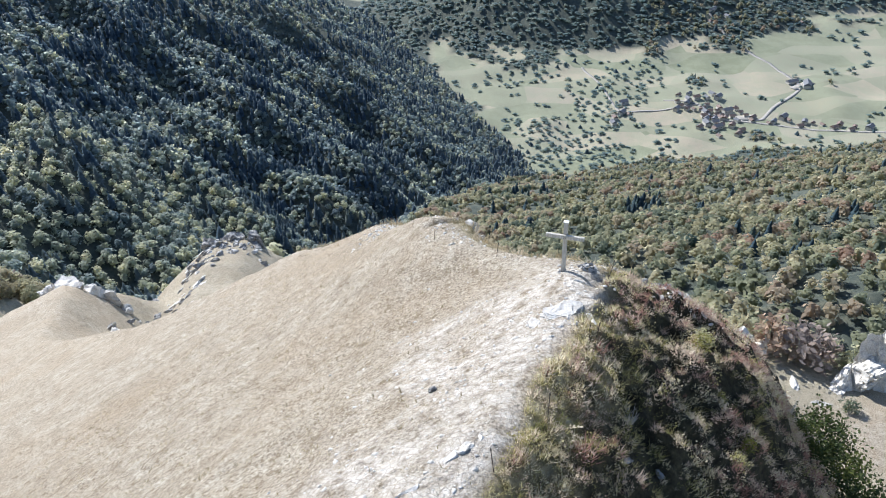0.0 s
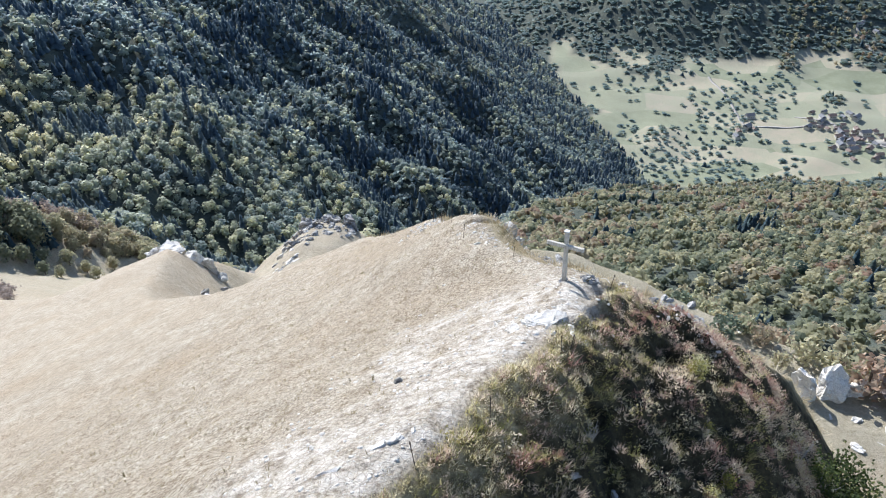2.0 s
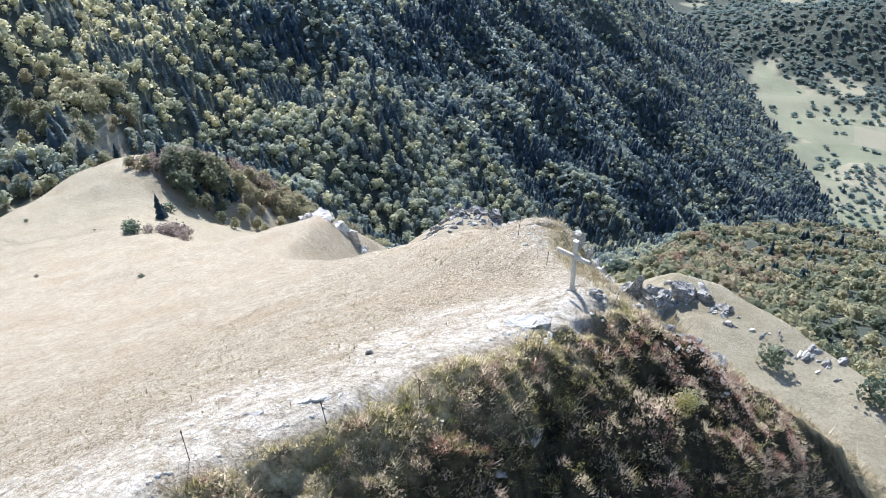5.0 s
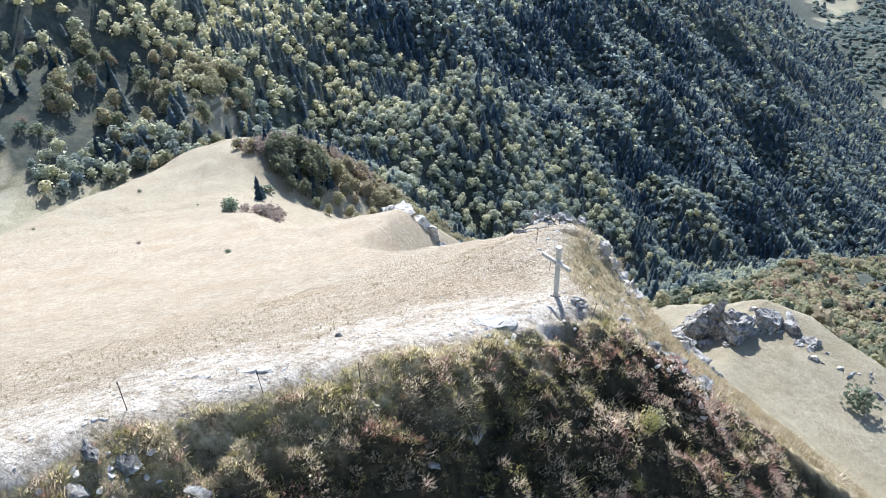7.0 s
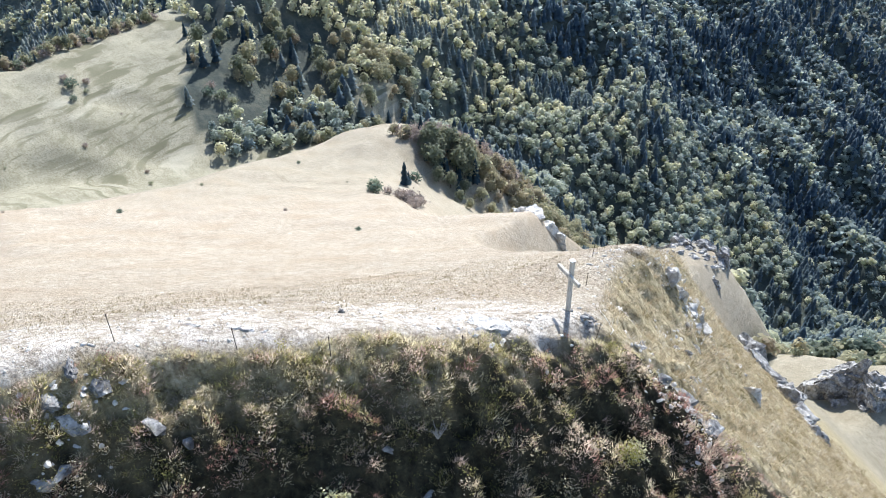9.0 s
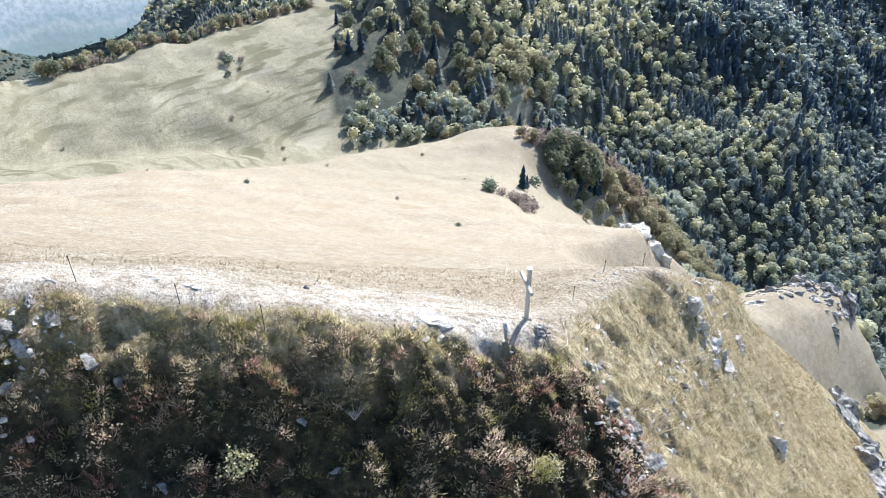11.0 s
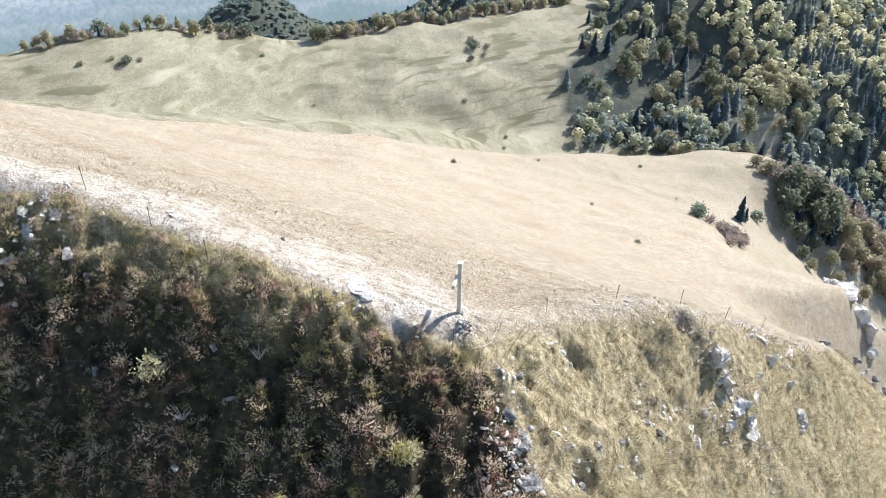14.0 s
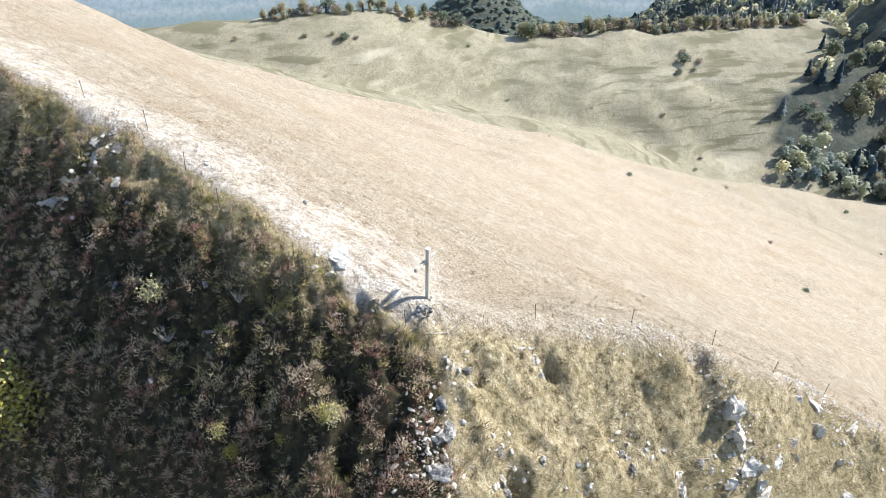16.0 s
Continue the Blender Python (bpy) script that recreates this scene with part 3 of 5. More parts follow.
def crown_shape(seed, sprays=40, leaf=0.11, lobes=8, sub=0):
    """A broadleaf crown 1 high: boughs of level leaf sprays, one above the other, round a shaded heart."""
    r = np.random.RandomState(seed)
    iv, jf = ico(sub)
    v = [iv * np.array([0.25, 0.25, 0.27]) * (1 + 0.12 * r.normal(size=(len(iv), 1))) + np.array([0, 0, 0.46])]
    f, n = [jf], len(iv)
    boughs = []
    for k in range(lobes):
        a, up = math.tau * (k + r.uniform(-0.3, 0.3)) / lobes * 2.4, (k + 0.5) / lobes
        boughs.append((np.array([0.30 * math.cos(a) * (1 - 0.75 * up), 0.30 * math.sin(a) * (1 - 0.75 * up), 0.30 + 0.46 * up]), r.uniform(0.17, 0.24)))
    for k in range(sprays):
        c, w = boughs[k % lobes]
        d = r.normal(size=3) + np.array([0, 0, 0.7])
        d /= np.linalg.norm(d)
        c = c + d * w * r.uniform(0.8, 1.08)
        up = d * 0.75 + np.array([0, 0, 0.55]) + 0.28 * r.normal(size=3)
        a = np.cross(up, r.normal(size=3))
        a = a / np.linalg.norm(a) * leaf * r.uniform(0.7, 1.3)
        b = np.cross(up, a)
        b = b / np.linalg.norm(b) * leaf * r.uniform(0.6, 1.1)
        sag = np.array([0, 0, 0.25 * leaf])
        v.append(np.array([c - a - sag, c + b, c + a - sag, c - b]))
        f.append(np.array([(n, n + 1, n + 3), (n + 1, n + 2, n + 3)]))
        n += 4
    return np.concatenate(v), np.concatenate(f)


def wisp_shape(seed, blades=24, spread=0.3, wide=0.022):
    """A shaggy tussock of fine stalks, 1 high, a triangle each."""
    r = np.random.RandomState(seed)
    v, f = [], []
    for k in range(blades):
        a, q = r.uniform(0, math.tau), r.uniform(0, 1) ** 0.6
        d = np.array([math.cos(a), math.sin(a), 0])
        t = r.uniform(0, math.tau)
        s = np.array([math.cos(t), math.sin(t), 0.3 * r.normal()]) * r.uniform(0.6, 1.5) * wide
        root = d * 0.45 * q + np.array([0, 0, 0.05 + 0.3 * r.uniform() * (1 - q)])
        tip = root + d * spread * q * r.uniform(0.1, 0.9) + 0.13 * r.normal(size=3) + np.array([0, 0, (1 - 0.4 * q) * r.uniform(0.35, 0.8)])
        b = len(v)
        v += [root - s, root + s, tip]
        f.append((b, b + 1, b + 2))
    return np.array(v), np.array(f)


def leafy_shape(seed, leaves=150, size=0.05):
    """A loose shrub of single leaves round a hollow middle, about 1 high."""
    r = np.random.RandomState(seed)
    v, f = [], []
    for k in range(leaves):
        p = r.normal(size=3)
        p = p / np.linalg.norm(p) * r.uniform(0.25, 0.5) * (1 + 0.25 * math.sin(5 * p[0]) + 0.2 * math.sin(4 * p[1] + seed))
        p[2] = p[2] + 0.5
        a, b = r.normal(size=3), r.normal(size=3)
        a = a / np.linalg.norm(a) * size
        b = np.cross(a, b)
        b = b / np.linalg.norm(b) * size * 0.7
        i = len(v)
        v += [p - a, p + b, p + a, p - b]
        f += [(i, i + 1, i + 2), (i, i + 2, i + 3)]
    return np.array(v), np.array(f)


rng = np.random.RandomState(7)


# ---------------------------------------------------------------- ground
def ground_sheet():
    az = np.concatenate([np.arange(-72, 214, 0.75), np.arange(214, 288, 2.5)])
    r = [0.0, 0.25]
    while r[-1] < 4750:
        r.append(r[-1] + max(0.2, 0.0135 * r[-1]))
    a, rr = np.meshgrid(np.radians(az), np.array(r))
    x, y = -np.sin(a) * rr, np.cos(a) * rr
    z = land(x, y)
    nr, na = x.shape
    i = np.arange(nr * na).reshape(nr, na)
    p, q = i[:-1], i[1:]
    faces = np.stack([p, np.roll(p, -1, 1), np.roll(q, -1, 1), q], -1).reshape(-1, 4)[:, ::-1]
    stone, brush, green, wood, field, steep = cover(x, y, z)
    # dark earth fades out towards the rim, leaving a painted sunlit tan band
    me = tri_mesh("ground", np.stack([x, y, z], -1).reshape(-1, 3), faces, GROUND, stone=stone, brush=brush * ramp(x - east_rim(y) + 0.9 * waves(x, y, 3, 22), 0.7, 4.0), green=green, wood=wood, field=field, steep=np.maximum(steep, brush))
    me.polygons.foreach_set("use_smooth", np.ones(len(me.polygons), bool))
    return thing("ground", "dry grass mountainside with stony crest above wooded valley", "ground", kind="structure", data=me)


ground = ground_sheet()


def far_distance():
    """A glowing sheet with the hazy country far beyond the green hill painted on it."""
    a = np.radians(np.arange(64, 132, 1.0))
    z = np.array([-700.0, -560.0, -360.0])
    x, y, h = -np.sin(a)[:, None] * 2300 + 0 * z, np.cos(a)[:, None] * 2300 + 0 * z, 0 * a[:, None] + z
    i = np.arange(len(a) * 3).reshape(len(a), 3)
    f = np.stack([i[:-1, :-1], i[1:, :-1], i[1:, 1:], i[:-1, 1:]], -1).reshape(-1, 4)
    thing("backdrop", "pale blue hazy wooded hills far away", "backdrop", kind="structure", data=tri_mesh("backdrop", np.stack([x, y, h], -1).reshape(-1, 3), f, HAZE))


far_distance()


def height(x, y):
    return float(land(x, y))


# ---------------------------------------------------------------- woods
FIRS = [fir_shape(i) for i in range(5)]
HEADS = [crown_shape(10 + i, 18, 0.17, 5) for i in range(6)]
SPARSE_HEADS = [crown_shape(40 + i, 22, 0.16, 6) for i in range(6)]
FINE_HEADS = [crown_shape(20 + i, 64, 0.095, 9) for i in range(6)]
MID_HEADS = [crown_shape(50 + i, 44, 0.12, 7) for i in range(6)]
SMALL_HEADS = [crown_shape(30 + i, 8, 0.24, 4) for i in range(4)]


def scatter_polar(az0, az1, r0, r1, step):
    """Jittered places between two bearings and two distances; the step grows with the distance."""
    out = []
    r = r0
    while r < r1:
        s = step * max(1.0, r / 900)
        k = max(1, int(radians(az1 - az0) * r / s))
        a = np.radians(az0) + (np.arange(k) + rng.uniform(0, 1, k)) / k * radians(az1 - az0)
        rr = r + rng.uniform(-0.5, 0.5, k) * s
        out.append(np.stack([-np.sin(a) * rr, np.cos(a) * rr], -1))
        r += s
    return np.concatenate(out)


def wood_of(name, label, points, fir_share, templates_fir, templates_leaf, tall, mats, tint_mid):
    x, y = points.T
    z = land(x, y)
    patch = waves(x, y, 130, 40) + 0.5 * waves(x, y, 45, 41)
    fir = patch + rng.normal(0, 0.45, len(x)) < fir_share
    for which, templates, mat, tag in ((fir, templates_fir, mats[0], "fir"), (~fir, templates_leaf, mats[1], "leaf")):
        n = int(which.sum())
        if not n:
            continue
        h = rng.uniform(tall[0], tall[1], n) * (1.15 if tag == "fir" else 0.85) * np.maximum(1, np.hypot(x[which], y[which]) / 1500)
        wide = h * (rng.uniform(1.0, 1.5, n) if tag == "fir" else rng.uniform(0.85, 1.2, n)) * (2.3 if name == "valley_wood" else 1)
        # yellower, paler tint on the stands above the meadow, painted as sunlight
        sunny = 0.5 * ramp(-x[which], 330, 470) * ramp(-y[which], -560, -330) if name in ("mountain_forest", "gully_forest") else 0
        tint = np.clip(tint_mid + sunny + 0.16 * waves(x[which], y[which], 90, 44) + rng.normal(0, 0.17, n), 0, 1)
        v, f, t = joined(templates, rng.randint(len(templates), size=n), np.stack([x[which], y[which], z[which] - 0.4], -1), np.stack([wide, wide, h], -1), rng.uniform(0, 6.28, n), tint)
        words = ("dense dark spruce " if tag == "fir" else "dense turning broadleaf ") + label
        thing(name + ("_spruces" if tag == "fir" else "_broadleaves"), words, "forest", kind="stuff", data=tri_mesh(name + tag, v, f, mat, tint=t))


def keep_wood(p, want=None):
    z = land(p[:, 0], p[:, 1])
    wood = (cover(p[:, 0], p[:, 1], z)[3] > 0.5) & (z < 20 - 0.2 * np.hypot(p[:, 0], p[:, 1]))
    return p[wood & want(p[:, 0], p[:, 1], z)] if want else p[wood]


is_spur = lambda x, y, z: (flank(x, y) > mountain(x, y) + 4) & (x > -60)
everything = scatter_polar(-46, 100, 130, 2200, 7.3)
spur_points = keep_wood(everything, lambda x, y, z: is_spur(x, y, z))
mountain_points = keep_wood(everything, lambda x, y, z: ~is_spur(x, y, z) & ((mountain(x, y) > z - 20) | (np.hypot(x, y) < 700)))
ragged = (mountain_points[:, 0] < -380) & (mountain_points[:, 1] < 240)
mountain_points = mountain_points[~ragged | (rng.uniform(size=len(ragged)) < np.clip((-mountain_points[:, 0] - 400) / 220, 0.06, 0.7))]
near_wood = np.hypot(*mountain_points.T) < 640
FINE_FIRS = [fir_shape(90 + i, 12, 5) for i in range(3)]
# far stands get a darker tint for the mountain's shade, near ones a sunlit tint
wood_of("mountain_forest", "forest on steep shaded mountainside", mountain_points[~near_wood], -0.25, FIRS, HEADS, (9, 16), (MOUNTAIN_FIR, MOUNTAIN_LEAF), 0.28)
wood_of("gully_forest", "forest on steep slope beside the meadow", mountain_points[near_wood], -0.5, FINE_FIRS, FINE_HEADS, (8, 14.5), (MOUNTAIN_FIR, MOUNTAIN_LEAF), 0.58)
close = np.hypot(*spur_points.T) < 480
wood_of("spur_wood", "wood in autumn colours on sunny spur", spur_points[~close & (rng.uniform(size=len(close)) < 0.48)], -1.3, FIRS, SPARSE_HEADS, (9, 14), (CONIFER, BROADLEAF), 0.6)
wood_of("bench_wood", "wood in autumn colours below the grassy bench", spur_points[close], -1.35, FINE_FIRS, MID_HEADS, (7, 11.5), (CONIFER, BROADLEAF), 0.55)


def scatter_hills(az0, az1, r0):
    """Places for the close-set woods on the far hills."""
    p = scatter_polar(az0, az1, r0, 2800, 10.5)
    z = land(p[:, 0], p[:, 1])
    return p[(z > -618 + 8 * waves(p[:, 0], p[:, 1], 240, 54)) & (mountain(p[:, 0], p[:, 1]) < z - 20) & (flank(p[:, 0], p[:, 1]) < z - 10)]


def valley_trees():
    p = scatter_polar(-46, 60, 800, 3300, 13.5)
    z = land(p[:, 0], p[:, 1])
    thick = waves(p[:, 0], p[:, 1], 420, 50) + 0.7 * waves(p[:, 0], p[:, 1], 130, 51)
    c = cover(p[:, 0], p[:, 1], z)
    hilly = (z > -598) | (c[3] > 0.5)
    hedge = np.abs(waves(p[:, 0], p[:, 1], 420, 57)) < 0.07 + 0.07 * (waves(p[:, 0], p[:, 1], 500, 58) > 0)
    ok = ((c[3] < 0.5) | (np.hypot(*p.T) > 1200) & (mountain(p[:, 0], p[:, 1]) < z - 20)) & (hilly | hedge | (thick > np.where(p[:, 0] < 470, 0.5, 1.2)) | (rng.uniform(size=len(z)) < 0.004) | (np.abs(p[:, 0] - 130 - 0.42 * (p[:, 1] - 1068) + 60 * waves(p[:, 0], p[:, 1], 300, 56)) < 75) & (p[:, 1] < 1700))
    p = p[ok]
    q = scatter_polar(60, 150, 1300, 4200, 12)
    zq = land(q[:, 0], q[:, 1])
    p = np.concatenate([p, q[(waves(q[:, 0], q[:, 1], 500, 53) > 0.6) | (zq > -600)]])
    p = np.concatenate([scatter_hills(-46, 10, 1500), scatter_hills(85, 135, 1500), p])
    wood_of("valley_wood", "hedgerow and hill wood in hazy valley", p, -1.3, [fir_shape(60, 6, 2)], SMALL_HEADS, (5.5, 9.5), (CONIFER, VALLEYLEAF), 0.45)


valley_trees()


# ---------------------------------------------------------------- trees and bushes that stand alone
def trunk_mesh(h, seed, limbs=5):
    r = np.random.RandomState(seed)
    bm = rod((0, 0, -0.5), (0, 0, 0.55 * h), 0.035 * h, 0.015 * h)
    for k in range(limbs):
        a, z = r.uniform(0, math.tau), r.uniform(0.25, 0.5) * h
        rod((0, 0, z), (0.2 * h * math.cos(a), 0.2 * h * math.sin(a), z + 0.22 * h), 0.014 * h, 0.005 * h, 5, bm)
    return bm


def lone_tree(label, h, seed, tint, fir=False, at=None, group="trees on the meadow hill"):
    t = thing("spruce_tree" if fir else "broadleaf_tree", label, "tree", at, group)
    part("trunk", trunk_mesh(h, seed, 0 if fir else 5), BARK, t)
    v, f = fir_shape(seed, 14, 4) if fir else crown_shape(seed, 320, 0.05, 13, 1)
    r = np.random.RandomState(seed)
    me = tri_mesh("crown", v * np.array([h * 0.95, h * 0.95, h]), f, CONIFER if fir else BROADLEAF, tint=np.clip(tint + r.normal(0, 0.06, len(v)), 0, 1))
    part("crown", me, None, t)
    return t


def bush(label, h, seed, tint, at=None, group="bushes on the slopes", bare=False):
    b = thing("bush", label, "bush", at, group)
    bm = None
    r = np.random.RandomState(seed)
    for k in range(7 if bare else 4):
        a = r.uniform(0, math.tau)
        bm = rod((0, 0, -0.1 * h), (0.4 * h * math.cos(a), 0.4 * h * math.sin(a), 0.85 * h), 0.03 * h, 0.008 * h, 5, bm)
    part("stem", bm, TWIG if bare else BARK, b)
    v, f = leafy_shape(seed, 220, 0.085)
    part("foliage", tri_mesh("foliage", v * np.array([1.3 * h, 1.3 * h, h]), f, BARE if bare else BROADLEAF, tint=np.clip(tint + r.normal(0, 0.1, len(v)), 0, 1)), None, b)
    return b


def spot(x, y, turn=0, scale=1.0, sink=0.2):
    return pose(x, y, height(x, y) - sink, 0, 0, turn) @ Matrix.Scale(scale, 4)


r2 = np.random.RandomState(3)
ROUND = [lone_tree("round green broadleaf tree on pale meadow slope", 16, 71, 0.52), lone_tree("broad dark green broadleaf tree above the gully", 17, 72, 0.36), lone_tree("yellowing broadleaf tree at the forest edge", 15, 73, 0.64), lone_tree("russet broadleaf tree at the forest edge", 12, 74, 0.72)]
POINTED = [lone_tree("dark pointed spruce on pale meadow slope", 17, 81, 0.2, True), lone_tree("slim dark spruce at the forest edge", 14, 82, 0.5, True)]
SCRUB = [bush("low dark green bush in dry grass", 2.2, 91, 0.1), bush("grey-brown leafless bush in dry grass", 2.4, 92, 0.6, bare=True), bush("olive round bush on meadow", 2.0, 93, 0.4), bush("rusty red autumn bush below rocks", 3.6, 94, 0.85), bush("yellow-green leafy bush below rocks", 3.8, 95, 0.55)]
for k, (x, y) in enumerate(((-425, 168), (-430, 187), (-407, 189), (-409, 221))):
    ROUND[k].matrix_world = spot(x, y, 40 * k)
for k, (x, y) in enumerate(((-368, 152), (-459, 150))):
    POINTED[k].matrix_world = spot(x, y)
for k, (x, y) in enumerate(((-398, 54), (-362, 46), (-327, 64), (62, 128), (48, 140))):
    SCRUB[k].matrix_world = spot(x, y, 0, 1.5 if k == 0 else 1)

for k in range(46):
    # the ragged edge of the forest on the hill
    x, y = -r2.uniform(385, 470), r2.uniform(130, 235)
    if y < 150 and x > -420 or y < 165 and x > -405:
        continue
    src = POINTED[k % 2] if r2.uniform() < 0.3 else ROUND[r2.randint(4)]
    copy_thing(src, spot(x, y, r2.uniform(0, 360), r2.uniform(0.55, 1.0)))
for k in range(40):
    # sunny crowns where the forest begins
    copy_thing(ROUND[(2, 2, 0, 3)[k % 4]], spot(-r2.uniform(378, 435), r2.uniform(236, 282), 40 * k, r2.uniform(0.6, 0.95)))
for k in range(34):
    # dark clump in the gully behind the knoll
    x, y = -r2.uniform(340, 392), r2.uniform(150, 262)
    if y < 0.9 * (-x) - 178:
        continue
    copy_thing(ROUND[r2.randint(4)] if r2.uniform() < 0.8 else POINTED[0], spot(x, y, r2.uniform(0, 360), r2.uniform(0.45, 0.8)))
for k in range(200):
    # hedge of small trees along the crest of the hill
    y = -42 + 1.2 * k + r2.uniform(-2, 2) if k < 152 else -180 + 2.2 * (k - 152)
    x = -0.5 * y - 432 - r2.uniform(0, 15)
    src = ROUND[(0, 2, 2, 3, 1)[r2.randint(5)]] if r2.uniform() < 0.45 else SCRUB[(0, 1, 2, 1)[r2.randint(4)]] if r2.uniform() < 0.9 else POINTED[1]
    copy_thing(src, spot(x, y, r2.uniform(0, 360), r2.uniform(0.3, 0.65) if src in ROUND or src in POINTED else r2.uniform(1.2, 2.4)))
for k in range(18):
    # bushes dotted over the meadows
    x, y = (-r2.uniform(200, 440), r2.uniform(-130, 190))
    copy_thing(SCRUB[r2.randint(3)], spot(x, y, r2.uniform(0, 360), r2.uniform(0.2, 0.5)))
for k, (x, y, s) in enumerate(((-418, 56, 1.4), (-411, 57, 1.8), (-406, 63, 1.2), (-414, 66, 1.5), (-328, -125, 1.3), (-330, -132, 1.1), (-333, -120, 1.0), (-323, -145, 0.8), (-326, -128, 1.0), (-312, -179, 0.9), (-375, -67, 0.6), (-342, -38, 0.8), (-344, 68, 0.9), (-394, 135, 2.0), (-391, 140, 2.2), (-405, 133, 1.8), (-398, 128, 1.7), (-255, 66, 0.6), (-176, 66, 0.5), (-120, 60, 0.4))):
    copy_thing(SCRUB[(1, 0, 2)[k % 3]], spot(x, y, 50 * k, s))
# the head of the ravine beside the knoll
copy_thing(POINTED[0], spot(-222, 147, 10, 0.75))
copy_thing(POINTED[1], spot(-226, 152, 10, 0.5))
for k, (x, y, s) in enumerate(((-201, 117, 1.6), (-197, 115, 1.3), (-191, 117, 1.4), (-188, 121, 2.0), (-190, 126, 2.2), (-184, 122, 2.4), (-186, 128, 2.2), (-180, 121, 2.0), (-176, 118, 1.6), (-170, 114, 1.2), (-192, 132, 1.8), (-240, 166, 1.6))):
    copy_thing(SCRUB[0 if k < 2 or k == 11 else 1], spot(x, y, 33 * k, s))


def crest(y):
    """The line of the thicket ridge."""
    return float(np.interp(y, (150, 175, 211, 247, 277, 320), (-284, -278, -273, -263, -249, -222)))


for k in range(150):
    # leafless thicket along the ridge
    y = 184 + 112 * r2.uniform() ** 0.9
    x = crest(y) + r2.uniform(-10, 14)
    pick = r2.uniform()
    src, s = (SCRUB[1], r2.uniform(1.8, 3.2)) if pick < 0.62 else (SCRUB[3], r2.uniform(1.0, 1.7)) if pick < 0.72 else (ROUND[(2, 3)[k % 2]], r2.uniform(0.35, 0.6)) if pick < 0.92 else (POINTED[k % 2], r2.uniform(0.5, 0.8))
    copy_thing(src, spot(x, y, r2.uniform(0, 360), s, 0.4))
for k in range(130):
    # trees on the shaded side of the ravine, dark above and russet and pale green below
    y = r2.uniform(188, 288)
    x = crest(y) + r2.uniform(6, 22 + 0.3 * (y - 188))
    pick = r2.uniform()
    dark = y < 216
    src = (POINTED[k % 2] if pick < 0.3 else ROUND[1]) if dark else ROUND[3] if y < 256 and pick < 0.75 else ROUND[(0, 2, 2)[k % 3]]
    copy_thing(src, spot(x, y, r2.uniform(0, 360), r2.uniform(0.5, 0.95), 0.4))
for x, y, s, k in ((-259, 187, 0.5, 1), (-254, 191, 0.6, 1), (-247, 186, 0.6, 1), (-244, 192, 0.65, 1), (-234, 190, 0.5, 1), (-241, 199, 0.6, 1), (-248, 207, 0.6, 0), (-226, 190, 0.45, 0), (-235, 206, 0.6, 0), (-240, 216, 0.6, 3), (-234, 218, 0.6, 3), (-229, 208, 0.55, 2), (-250, 230, 0.6, 3), (-242, 233, 0.6, 3), (-236, 235, 0.6, 2), (-226, 222, 0.6, 2), (-222, 206, 0.5, 0)):
    copy_thing(ROUND[k], spot(x, y, 25 * x, s))
for x, y, s in ((-251, 195, 0.75), (-246, 200, 0.7), (-240, 194, 0.65), (-256, 203, 0.7)):
    copy_thing(POINTED[1], spot(x, y, 0, s))
for x, y, s, k in ((-240, 292, 1.15, 2), (-233, 296, 1.0, 2), (-246, 300, 1.0, 0), (-228, 288, 0.8, 2), (-250, 290, 0.8, 2)):
    copy_thing(ROUND[k], spot(x, y, 30 * x, s))
# bushes below the bench and beside the pale rock
for k in range(40):
    x = r2.uniform(30, 110)
    y = 160 - 0.75 * x + r2.uniform(0, 18)
    copy_thing(SCRUB[(3, 4, 0, 4, 4)[k % 5]], spot(x, y, 70 * k, r2.uniform(0.9, 1.8)))
for x, y, s, k in ((67.5, 104, 2.5, 3), (73.5, 102, 4.2, 1), (77, 101, 3.6, 1), (62, 110, 1.7, 4), (56, 113, 1.5, 4), (47, 118, 1.5, 3), (44, 122, 1.4, 4), (38, 119, 1.9, 0), (50, 110, 1.1, 4)):
    copy_thing(SCRUB[k], spot(x, y, 40 * x, s))
for x, y, s, k in ((16.2, 121.6, 1.7, 0), (78, 84, 0.9, 0), (-40, 150, 1.2, 2)):
    copy_thing(SCRUB[k], spot(x, y, 0, s))


# ---------------------------------------------------------------- rocks
def outcrop(label, blocks, group="limestone outcrops", tilt=0, mat=None):
    """blocks: (x, y, how far it stands up, (half sizes), turn)."""
    cx, cy = blocks[0][0], blocks[0][1]
    base = thing("limestone_outcrop", label, "rock", pose(cx, cy, height(cx, cy)), group)
    for k, (x, y, up, size, turn) in enumerate(blocks):
        o = part("block", rock_mesh("block", size, int(abs(x * 7 + y * 13) + k) % 997, 5 if max(size) > 5.5 else 4 if max(size) > 0.6 else 3, mat), None, base)
        o.matrix_basis = pose(x - cx, y - cy, height(x, y) - height(cx, cy) + up, tilt, 0, turn)
    return base


